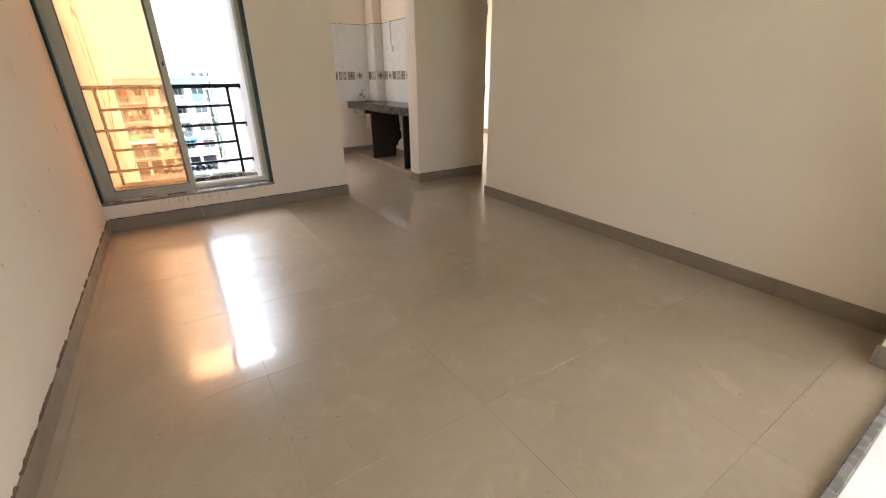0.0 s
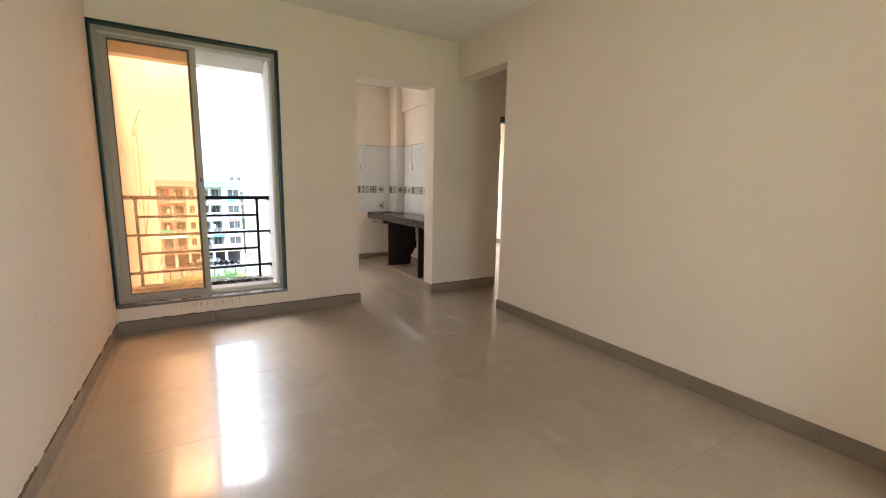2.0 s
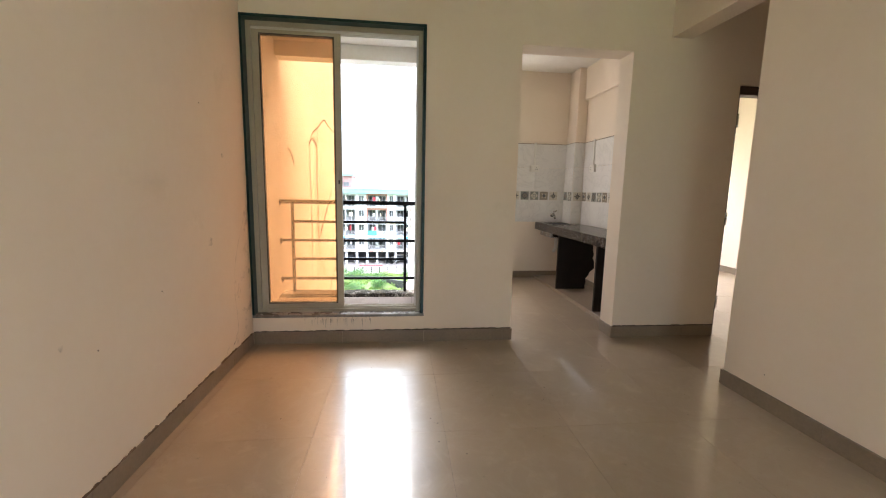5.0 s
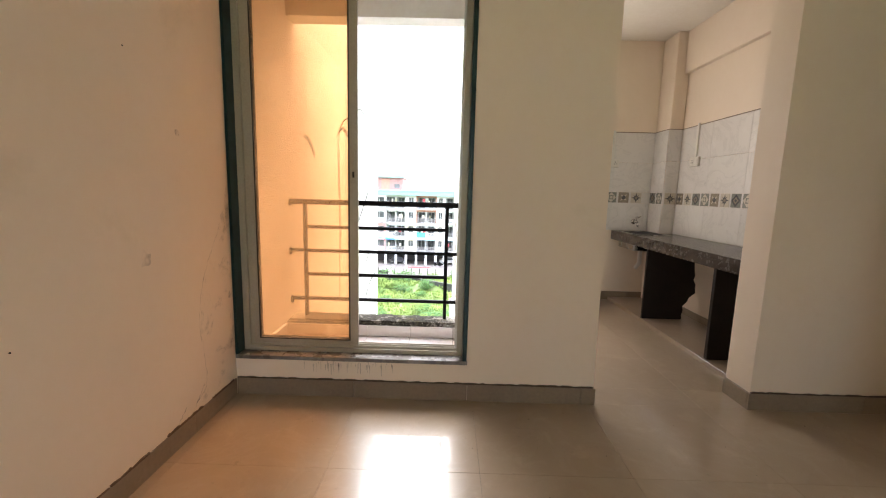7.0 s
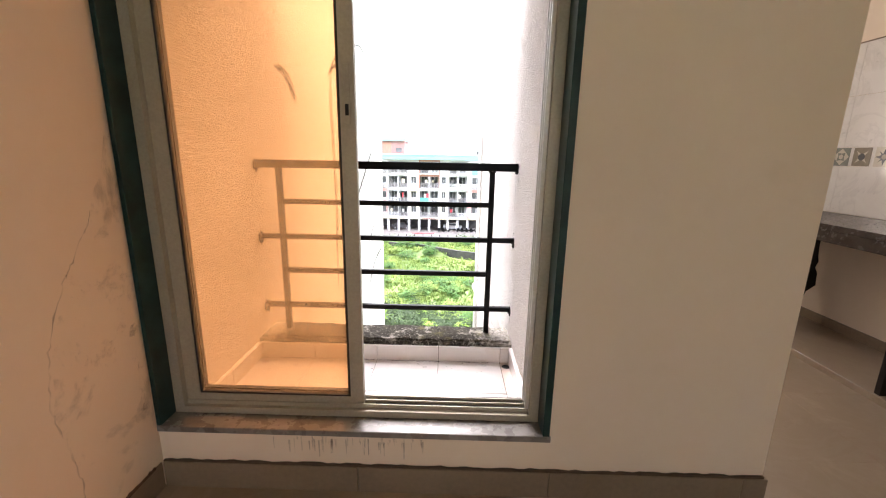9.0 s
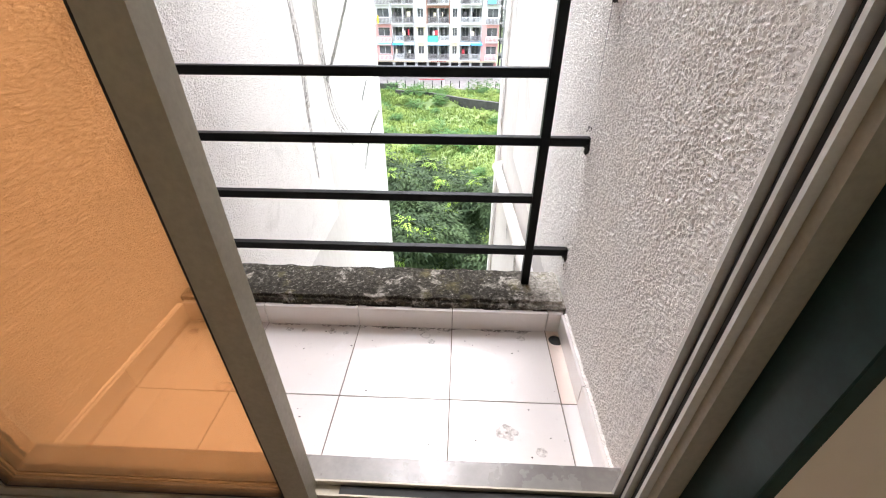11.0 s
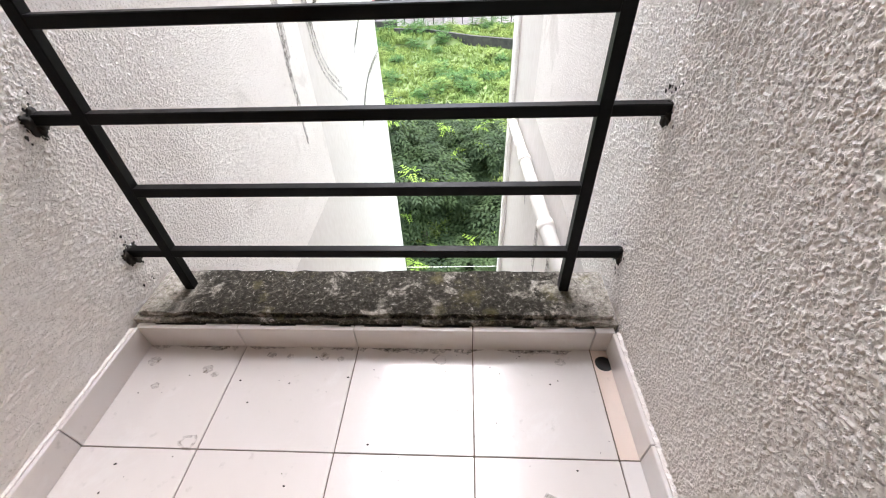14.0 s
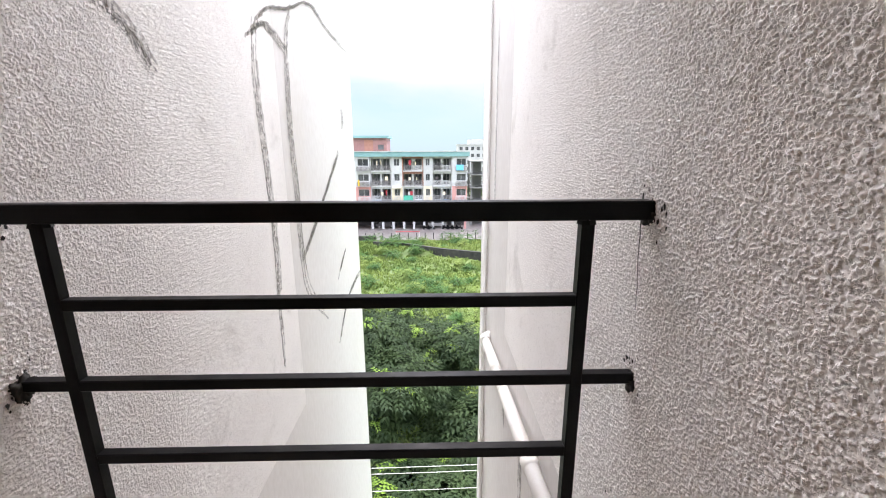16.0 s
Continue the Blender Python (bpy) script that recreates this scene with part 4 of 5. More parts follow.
# dark door frame of the bedroom
frame_b = empty("door_frame", (4.05, 3.66, 0.0), "dark wooden door frame at the bedroom doorway", "door frame", kind="structure")
part("head", under(frame_b, box_bm(3.601, 4.499, 3.63, 3.72, 1.89, 1.954, 0.003)), dark_wood, frame_b)
part("jamb", under(frame_b, box_bm(3.601, 3.625, 3.63, 3.72, 0.0, 1.89, 0.003)), dark_wood, frame_b)
part("jamb", under(frame_b, box_bm(4.465, 4.499, 3.63, 3.72, 0.0, 1.89, 0.003)), dark_wood, frame_b)
for z in (0.28, 0.95, 1.7):
    part("hinge", under(frame_b, cyl_bm((3.622, 3.626, z - 0.05), (3.622, 3.626, z + 0.05), 0.008, 0.008, 8)), steel, frame_b)

# specks of dirt lying on the floor and on the balcony tiles
def specks(name, n, x0, x1, y0, y1, z, sizes, mat, label, seed):
    r = random.Random(seed)
    bm = bmesh.new()
    for _ in range(n):
        x, y, s = r.uniform(x0, x1), r.uniform(y0, y1), r.uniform(*sizes)
        k = [bm.verts.new((x + s * r.uniform(0.5, 1.3) * math.cos(a), y + s * r.uniform(0.4, 1.0) * math.sin(a), z)) for a in (0, 1.3, 2.6, 3.8, 5.1)]
        top = bm.verts.new((x, y, z + s * 0.5))
        for i in range(5):
            bm.faces.new((k[i], k[(i + 1) % 5], top))
    return thing(name, bm, mat, label, "dirt", "stuff")


specks("floor_dirt", 90, 0.1, 2.95, 0.1, 3.5, 0.0005, (0.0012, 0.004), mould, "small dark dirt specks scattered on the floor", 2)
specks("balcony_dirt", 60, 0.05, 1.2, 3.83, 4.31, ZB + 0.0005, (0.001, 0.0035), mould, "dark grit specks on the balcony tiles", 7)


# ---- outside: ground, field, trees ----
grass_mat = surface("field_grass", (0.06, 0.095, 0.026), (0.125, 0.165, 0.042), 0.10, 2.2, (0.8, 0.95), 0.05, 3.0, stain=(0.12, 0.115, 0.06), stain_scale=0.09, stain_at=(0.60, 0.70))
blade_mat = surface("grass_blades", (0.075, 0.125, 0.03), (0.20, 0.25, 0.065), 0.22, 5, (0.7, 0.9), 0, spec=0.12)
bush_mat = surface("bush_leaves", (0.028, 0.075, 0.016), (0.06, 0.13, 0.03), 0.5, 6, (0.6, 0.8), 0, spec=0.15)
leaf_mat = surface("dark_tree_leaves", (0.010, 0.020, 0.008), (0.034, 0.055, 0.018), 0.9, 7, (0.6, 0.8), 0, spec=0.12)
leaf_light = surface("young_leaves", (0.10, 0.18, 0.025), (0.17, 0.25, 0.04), 0.9, 7, (0.6, 0.8), 0, spec=0.15)
bark = surface("grey_bark", (0.09, 0.075, 0.06), (0.14, 0.12, 0.10), 6, 40, (0.8, 0.95), 0.01, 30)
concrete = surface("grey_concrete", (0.20, 0.20, 0.19), (0.28, 0.27, 0.26), 0.4, 6, (0.8, 0.95), 0.01, 4, stain=(0.12, 0.12, 0.12), stain_scale=0.5)
stone_wall = surface("dark_rubble_stone", (0.016, 0.016, 0.013), (0.045, 0.043, 0.032), 1.5, 8, (0.8, 0.95), 0.05, 5)
asphalt = surface("wet_road_surface", (0.12, 0.105, 0.10), (0.18, 0.15, 0.14), 0.5, 6, (0.4, 0.7), 0.003, 20)


def ground_height(x, y):
    """Flat plot with a gentle swell and a bank at the boundary wall."""
    n = noise.noise(Vector((x * 0.12, y * 0.12, 0))) * 0.6 + noise.noise(Vector((x * 0.4, y * 0.4, 3))) * 0.22
    k = min(1.0, max(0.0, (y - 12) / 6)) * min(1.0, max(0.0, (72 - y) / 3))
    return GZ + n * k + (0.5 if 62 < y < 72 else 0) * k


def ground_bm():
    bm = bmesh.new()
    xs = [-3000, -600, -120, -60] + [-36 + 1.2 * i for i in range(51)] + [60, 120, 600, 3000]
    ys = [-300, -60, 0] + [8 + 1.2 * i for i in range(72)] + [130, 300, 1000, 4000]
    g = [[bm.verts.new((x, y, ground_height(x, y))) for y in ys] for x in xs]
    for i in range(len(xs) - 1):
        for j in range(len(ys) - 1):
            bm.faces.new((g[i][j], g[i + 1][j], g[i + 1][j + 1], g[i][j + 1]))
    return bm


thing("ground", ground_bm(), grass_mat, "overgrown green plot below the building", "ground", "structure", smooth=True)
thing("road", box_bm(-40, 30, 73.6, 96.5, GZ - 0.3, GZ + 0.12), asphalt, "wet brownish paved yard before the apartment block", "road", "structure")


def field_x(y, rng):
    return rng.uniform(-0.24 * (y - 3) - 1.5, 0.15 * (y - 3) + 1.5)


def tuft_field(n, y0, y1, h, w, blades, seed):
    rng = random.Random(seed)
    verts, faces = [], []
    for _ in range(n):
        y = y0 + (y1 - y0) * rng.random() ** 0.8
        x = field_x(y, rng)
        dens = noise.noise(Vector((x * 0.16, y * 0.16, 9)))
        if dens < -0.42:
            continue
        z = ground_height(x, y) - 0.05
        s = rng.uniform(0.55, 1.3) * (1 + 0.9 * max(0, dens))
        for _ in range(blades):
            a, lean = rng.uniform(0, 6.283), rng.uniform(0.15, 0.75)
            dx, dy = math.cos(a), math.sin(a)
            bx0, by0 = x + rng.uniform(-0.25, 0.25), y + rng.uniform(-0.25, 0.25)
            hh, ww = h * s * rng.uniform(0.6, 1.2), w * s
            i = len(verts)
            verts += [(bx0 - dy * ww, by0 + dx * ww, z), (bx0 + dy * ww, by0 - dx * ww, z),
                      (bx0 + dx * lean * hh * 0.5 + dy * ww * 0.7, by0 + dy * lean * hh * 0.5 - dx * ww * 0.7, z + hh * 0.7),
                      (bx0 + dx * lean * hh * 0.5 - dy * ww * 0.7, by0 + dy * lean * hh * 0.5 + dx * ww * 0.7, z + hh * 0.7),
                      (bx0 + dx * lean * hh, by0 + dy * lean * hh, z + hh * 0.85)]
            faces += [(i, i + 1, i + 2, i + 3), (i + 3, i + 2, i + 4)]
    return verts, faces


def raw_thing(name, verts, faces, mat, label, category, kind=""):
    me = bpy.data.meshes.new(name)
    me.from_pydata(verts, [], faces)
    me.materials.append(mat)
    return tagged(new(name, me), label, category, "", kind)


raw_thing("grass", *tuft_field(9000, 16, 73, 0.42, 0.05, 6, 1), blade_mat, "tall uneven green grass over the plot", "grass", "stuff")


def leaf_cloud(verts, faces, centre, radii, n, size, rng, droop=0.5):
    """Pinnate sprays: thin paired leaflets along drooping stalks, thicker towards the outside."""
    for _ in range(n):
        d = Vector((rng.gauss(0, 1), rng.gauss(0, 1), rng.gauss(0, 1))).normalized()
        r = rng.uniform(0.55, 1.0)
        p = Vector(centre) + Vector((d.x * radii[0], d.y * radii[1], d.z * radii[2])) * r
        out = Vector((d.x, d.y, d.z * 0.3 - droop * rng.uniform(0.3, 1.0))).normalized()
        side = out.cross(Vector((0, 0, 1))).normalized()
        L = size * rng.uniform(0.7, 1.3)
        for k in range(4):
            c = p + out * (L * (k + 0.4) / 4)
            w = L * 0.32 * (1.0 - 0.15 * k)
            t = out * (L * 0.10)
            for s in (-1, 1):
                tip = c + side * (s * w) + t * 1.5 - Vector((0, 0, w * 0.35))
                mid = c + side * (s * w * 0.5) - Vector((0, 0, w * 0.06))
                i = len(verts)
                verts += [tuple(c), tuple(mid + t), tuple(tip), tuple(mid - t)]
                faces.append((i, i + 1, i + 2, i + 3))


def tree(x, y, height, spread, seed, n_limbs=9, sprays=230):
    rng = random.Random(seed)
    z0 = ground_height(x, y) - 0.2
    t = empty("tree", (x, y, z0), "leafy dark green tree with feathery foliage below the balcony", "tree", "trees below the building")
    bm = bmesh.new()
    top = Vector((x + rng.uniform(-0.4, 0.4), y + rng.uniform(-0.4, 0.4), z0 + height * 0.62))
    mid = Vector((x, y, z0)).lerp(top, 0.5) + Vector((rng.uniform(-0.2, 0.2), rng.uniform(-0.2, 0.2), 0))
    cyl(bm, (x, y, z0), mid, 0.16, 0.12, 9)
    cyl(bm, mid, top, 0.12, 0.07, 9)
    part("trunk", under(t, bm), bark, t)
    verts, faces, v2, f2 = [], [], [], []
    for k in range(n_limbs):
        a = 6.283 * k / n_limbs + rng.uniform(-0.3, 0.3)
        base = mid.lerp(top, rng.uniform(0.2, 1.0))
        end = Vector((x + math.cos(a) * spread * rng.uniform(0.45, 0.9), y + math.sin(a) * spread * rng.uniform(0.45, 0.9), z0 + height * rng.uniform(0.58, 0.95)))
        bm = bmesh.new()
        elbow = base.lerp(end, 0.5) + Vector((0, 0, -0.15))
        cyl(bm, base, elbow, 0.06, 0.04, 6)
        cyl(bm, elbow, end, 0.04, 0.015, 6)
        part("limb", under(t, bm), bark, t)
        for j in range(3):
            c = end + Vector((rng.uniform(-0.6, 0.6), rng.uniform(-0.6, 0.6), rng.uniform(-0.5, 0.4)))
            rad = spread * rng.uniform(0.2, 0.36)
            leaf_cloud(verts, faces, c, (rad, rad, rad * 0.6), sprays // 4, 0.78, rng)
            if rng.random() < 0.30:
                leaf_cloud(v2, f2, c + Vector((0, 0, rad * 0.55)), (rad * 0.4, rad * 0.4, 0.12), 9, 0.5, rng)
    c = Vector((x, y, z0 + height * 0.72))
    leaf_cloud(verts, faces, c, (spread * 0.6, spread * 0.6, height * 0.22), int(sprays * 1.4), 0.8, rng)
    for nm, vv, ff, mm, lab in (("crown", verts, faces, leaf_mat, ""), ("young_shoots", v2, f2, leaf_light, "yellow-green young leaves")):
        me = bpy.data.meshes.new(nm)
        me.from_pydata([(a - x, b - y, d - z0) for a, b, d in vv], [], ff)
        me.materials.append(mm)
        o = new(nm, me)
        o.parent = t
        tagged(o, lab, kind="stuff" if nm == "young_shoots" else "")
    return t


for x, y, h, s, sd in ((-1.2, 20.5, 7.0, 2.6, 1), (1.2, 23.5, 6.6, 2.4, 2), (-3.6, 24.5, 7.2, 2.7, 3), (0.0, 16.2, 4.2, 1.9, 4), (2.6, 19.0, 5.2, 1.9, 5), (-0.8, 28.0, 5.2, 2.2, 6)):
    tree(x, y, h, s, sd)


def bush(x, y, r, seed, mat=bush_mat):
    rng = random.Random(seed)
    z0 = ground_height(x, y) - 0.1
    t = empty("bush", (x, y, z0), "rounded wild green bush in the grass", "bush", "bushes on the plot")
    verts, faces = [], []
    for _ in range(6):
        leaf_cloud(verts, faces, (rng.uniform(-r, r) * 0.6, rng.uniform(-r, r) * 0.6, r * rng.uniform(0.3, 0.8)), (r * 0.6, r * 0.6, r * 0.5), 28, 0.42 + 0.1 * r, rng, 0.2)
    me = bpy.data.meshes.new("foliage")
    me.from_pydata(verts, [], faces)
    me.materials.append(mat)
    o = new("foliage", me)
    o.parent = t
    bm = cyl_bm((0, 0, 0), (0, 0, r * 0.8), 0.05, 0.02, 6)
    part("stem", bm, bark, t)


rng = random.Random(77)
for k in range(90):
    y = rng.uniform(27, 72)
    bush(field_x(y, rng), y, rng.uniform(0.5, 1.3), 100 + k, bush_mat if rng.random() < 0.6 else blade_mat)
for k, (x, y, r) in enumerate(((3.2, 30, 2.0), (4.6, 33, 2.2), (3.6, 26, 1.8), (-4.5, 66, 1.8), (3.5, 71.5, 1.7), (6.5, 70.5, 2.0), (-9.5, 70, 1.6), (2.2, 12.5, 1.4), (-1.6, 12.0, 1.3), (0.4, 11.0, 1.1))):
    bush(x, y, r, 300 + k, blade_mat if k < 3 else bush_mat)

# boundary wall across the field
bw = thing("boundary_wall", prism_bm([(-9.0, 66.6), (-4.0, 65.4), (2.0, 61.5), (10.0, 58.0), (10.0, 58.5), (2.0, 62.0), (-4.0, 65.9), (-9.0, 67.1)], "z", GZ - 0.4, 1.75), stone_wall,
           "low dark mossy stone wall crossing the field", "wall")
bw2 = thing("boundary_wall", box_bm(-20, -9.4, 72.3, 72.7, GZ - 0.3, GZ + 1.1, 0.05), stone_wall, "low dark mossy stone wall beside the road", "wall")
for z in (-4.96, -5.10, -5.51):
    thing("overhead_cable", tube_bm([(-12, 10.5, z + 0.25), (-4, 10.5, z - 0.07), (0.6, 10.5, z), (6, 10.5, z + 0.14), (14, 10.5, z + 0.6)], 0.006, 5), pvc, "white overhead cable strung below the balcony", "cable", group="cables below the building")
for k in range(18):
    post = thing("fence_post", box_bm(-16 + 1.5 * k, -15.88 + 1.5 * k, 74.2, 74.32, GZ, GZ + 1.25, 0.01), black_metal, "short dark fence post along the yard", "fence post", group="fence posts")

# ---- apartment block across the plot ----
f_white = surface("block_white_paint", (0.53, 0.515, 0.505), (0.45, 0.435, 0.43), 0.3, 2, (0.7, 0.9), 0.004, 8, stain=(0.42, 0.40, 0.39), stain_scale=0.5, stain_at=(0.60, 0.85))
f_pink = surface("block_pink_paint", (0.55, 0.27, 0.25), (0.47, 0.23, 0.21), 0.3, 2, (0.7, 0.9), 0.004, 8)
f_cream = surface("block_cream_paint", (0.74, 0.62, 0.45), (0.66, 0.55, 0.40), 0.3, 2, (0.7, 0.9), 0.004, 8)
f_brown = surface("block_terracotta_paint", (0.36, 0.17, 0.12), (0.30, 0.14, 0.10), 0.3, 2, (0.7, 0.9), 0.004, 8)
f_tower = surface("faded_pink_brown_paint", (0.30, 0.155, 0.14), (0.24, 0.125, 0.115), 0.3, 2, (0.7, 0.9), 0.004, 8)
f_teal = surface("block_teal_parapet", (0.20, 0.36, 0.36), (0.15, 0.28, 0.28), 0.3, 2, (0.6, 0.8), 0.004, 8)
# dark colour: parking shade on the back wall, plain dark laundry and car paint
f_dark = surface("dark_shade_and_cloth", (0.05, 0.045, 0.045), (0.09, 0.08, 0.08), 0.4, 2, (0.8, 0.95), 0)
f_glass = surface("window_glass_far", (0.025, 0.027, 0.03), (0.13, 0.13, 0.13), 0.5, 1.2, (0.3, 0.5), 0, spec=0.25)
f_rail = surface("grey_balcony_rail", (0.16, 0.14, 0.14), (0.24, 0.22, 0.21), 0.5, 4, (0.5, 0.7), 0)
awning_blue = surface("blue_awning_sheet", (0.03, 0.25, 0.60), (0.05, 0.32, 0.65), 0.5, 4, (0.4, 0.6), 0)
awning_pale = surface("pale_blue_awning_sheet", (0.30, 0.50, 0.62), (0.26, 0.44, 0.56), 0.5, 4, (0.4, 0.6), 0)
green_sheet = surface("green_shade_cloth", (0.05, 0.40, 0.28), (0.06, 0.33, 0.24), 0.5, 4, (0.6, 0.8), 0)
sky_cloth = surface("sky_blue_cloth", (0.10, 0.45, 0.75), (0.14, 0.5, 0.75), 0.5, 4, (0.7, 0.9), 0)
cloth_yellow = surface("yellow_cloth", (0.75, 0.45, 0.02), (0.7, 0.4, 0.03), 0.5, 4, (0.7, 0.9), 0)
cloth_red = surface("red_cloth", (0.45, 0.04, 0.05), (0.4, 0.05, 0.06), 0.5, 4, (0.7, 0.9), 0)

FY = 84.0
ST = 2.9
Z1 = GZ + 2.9
block = empty("apartment_building", (-4.0, FY, GZ), "pink and white apartment block on stilts with teal parapet", "building")


def bp(name, bm, mat, label="", parent=None):
    return part(name, under(block, bm), mat, parent or block, label)


BAYS = [-21.0, -14.9, -11.7, -7.56, -5.5, -1.35, 0.3, 4.25, 7.18]
rng = random.Random(5)
bp("core", boxes_bm((-21.0, 7.18, FY + 1.6, FY + 12, Z1, GZ + 14.5), (-21.0, 7.18, FY + 6.5, FY + 12, GZ, Z1)), f_white)
# the shade of the parking level is put into this wall's colour
bp("stilt_back_wall", box_bm(-21.0, 7.1, FY + 4.6, FY + 4.8, GZ + 0.12, Z1 - 0.35), f_dark, "parking back wall coloured dark for shade")
bp("roof_slab", box_bm(-21.3, 7.5, FY - 0.5, FY + 12, GZ + 14.5, GZ + 14.75), f_white)
bp("parapet", boxes_bm((-21.4, 7.6, FY - 0.75, FY - 0.45, GZ + 14.35, GZ + 15.25), (7.35, 7.6, FY - 0.45, FY + 12, GZ + 14.35, GZ + 15.25)), f_teal, "faded teal parapet band")
bp("parapet_cap", box_bm(-21.5, 7.7, FY - 0.85, FY - 0.35, GZ + 15.25, GZ + 15.4), f_white)
bp("stilt_ceiling", box_bm(-21.0, 7.18, FY - 0.2, FY + 6.5, Z1 - 0.35, Z1 - 0.02), f_cream)
for x in (-18.0, -14.9, -11.7, -9.6, -7.5, -5.4, -3.4, -1.35, 0.4, 2.4, 4.4, 6.9):
    bp("stilt_column", box_bm(x - 0.22, x + 0.22, FY + 0.1, FY + 0.6, GZ, Z1 - 0.35), f_pink if x < -13 or x > 6 else f_white)
bp("name_board", box_bm(-4.9, -1.9, FY - 0.26, FY - 0.2, Z1 - 0.33, Z1 - 0.05), f_cream)
bp("name_bars", boxes_bm(*[(-4.75 + 0.34 * k, -4.5 + 0.34 * k, FY - 0.275, FY - 0.26, Z1 - 0.27, Z1 - 0.12) for k in range(8)]), cloth_red, "unreadable red lettering")


def window_unit(x0, x1, y, z0, z1, parent):
    """Framed two-leaf window with a mid rail."""
    w = bp("window", box_bm(x0, x1, y - 0.02, y + 0.10, z0, z1), f_glass, "", parent)
    mid = (x0 + x1) / 2
    bp("window_frame", boxes_bm((x0 - 0.06, x0, y - 0.08, y + 0.08, z0, z1), (x1, x1 + 0.06, y - 0.08, y + 0.08, z0, z1), (x0 - 0.06, x1 + 0.06, y - 0.08, y + 0.08, z1, z1 + 0.06),
                                (x0 - 0.06, x1 + 0.06, y - 0.1, y + 0.08, z0 - 0.06, z0), (mid - 0.03, mid + 0.03, y - 0.06, y - 0.02, z0, z1)), f_white, "", w)
    return w


def balusters(x0, x1, y, z, h, mat, parent, step=0.24):
    rows = [(x0, x1, y - 0.05, y + 0.05, z + h - 0.09, z + h), (x0, x1, y - 0.05, y + 0.05, z, z + 0.08)]
    x = x0
    while x < x1:
        rows.append((x, x + step * 0.42, y - 0.035, y + 0.035, z + 0.08, z + h - 0.09))
        x += step
    return bp("balustrade", boxes_bm(*rows), mat, "", parent)


for lvl in range(4):
    z0 = Z1 + ST * lvl
    upper = lvl >= 2
    for b in range(8):
        x0, x1 = BAYS[b], BAYS[b + 1]
        kind = "open" if b in (0, 2, 4, 6) else ("end" if b in (1, 7) else "narrow")
        if upper:
            mat = f_brown if b == 4 else f_white
        else:
            mat = f_pink if kind == "end" else (f_cream if kind == "narrow" else f_white)
        wname = "wall_bay"
        if kind in ("end", "narrow"):
            fy = FY - (0.5 if kind == "end" else 0.15)
            ww = 0.36 if kind == "end" else 0.26
            c = (x0 + x1) / 2 + (0.4 if kind == "end" else 0)
            a, d = c - (x1 - x0) * ww, min(x1 - 0.25, c + (x1 - x0) * ww)
            zs, zt = z0 + 1.0, z0 + 2.35
            w = bp(wname, boxes_bm((x0, a, fy, FY + 1.6, z0, z0 + ST), (d, x1, fy, FY + 1.6, z0, z0 + ST), (a, d, fy, FY + 1.6, z0, zs), (a, d, fy, FY + 1.6, zt, z0 + ST)), mat)
            window_unit(a + 0.06, d - 0.06, fy + 0.3, zs + 0.06, zt - 0.06, w)
            if kind == "end" or (not upper):
                balusters(a - 0.15, d + 0.15, fy - 0.25, zs - 0.95, 0.85, f_white if not upper else f_rail, w)
                bp("ledge", box_bm(a - 0.2, d + 0.2, fy - 0.35, fy, zs - 1.0, zs - 0.95), f_white, "", w)
        else:
            w = bp(wname, box_bm(x0, x0 + 0.2, FY - 0.1, FY + 1.6, z0, z0 + ST), mat)
            bp("pier", box_bm(x1 - 0.2, x1, FY - 0.1, FY + 1.6, z0, z0 + ST), mat, "", w)
            bp("balcony_floor", box_bm(x0 + 0.2, x1 - 0.2, FY - 0.45, FY + 1.6, z0 - 0.08, z0 + 0.12), f_white, "", w)
            bp("balcony_head", box_bm(x0 + 0.2, x1 - 0.2, FY - 0.1, FY + 0.15, z0 + ST - 0.5, z0 + ST - 0.08), mat, "", w)
            m = (x0 + x1) / 2
            bp("divider", box_bm(m - 0.12, m + 0.12, FY - 0.05, FY + 1.6, z0 + 0.12, z0 + ST - 0.5), f_white, "", w)
            for a, d in ((x0 + 0.5, m - 0.4), (m + 0.4, x1 - 0.5)):
                window_unit(a, d, FY + 1.5, z0 + 0.2, z0 + 2.25, w)
                balusters(a - 0.28, d + 0.26, FY - 0.38, z0 + 0.12, 0.95, f_rail if rng.random() < 0.7 else f_white, w, 0.19)
            for k in range(rng.randint(1, 4)):
                x = rng.uniform(x0 + 0.5, x1 - 0.9)
                cw, ch = rng.uniform(0.25, 0.6), rng.uniform(0.5, 1.0)
                bp("hanging_laundry", box_bm(x, x + cw, FY - 0.3, FY - 0.26, z0 + 1.15, z0 + 1.15 + ch), rng.choice((f_dark, f_white, cloth_red, f_cream, f_dark, pat_dark)), "", w)
for x0, x1, lvl, mat, nm in ((-11.6, -9.6, 1, awning_blue, "awning"), (-9.8, -7.7, 1, awning_pale, "awning"), (-5.4, -1.5, 1, awning_pale, "awning"),
                             (0.4, 2.4, 1, awning_pale, "awning"), (2.2, 4.4, 1, awning_blue, "awning"), (-14.6, -11.9, 1, awning_pale, "awning"), (-7.4, -5.7, 2, f_white, "awning")):
    zt = Z1 + ST * lvl - 0.15
    bp(nm, prism_bm([(FY + 0.1, zt + 0.35), (FY - 1.0, zt - 0.15), (FY - 1.0, zt - 0.20), (FY + 0.1, zt + 0.28)], "x", x0, x1 - x0), mat, "sloping corrugated awning")
bp("shade_cloth", box_bm(-5.3, -3.5, FY - 0.5, FY - 0.46, Z1 + ST + 0.1, Z1 + ST + 1.1), green_sheet, "green shade cloth on a balcony")
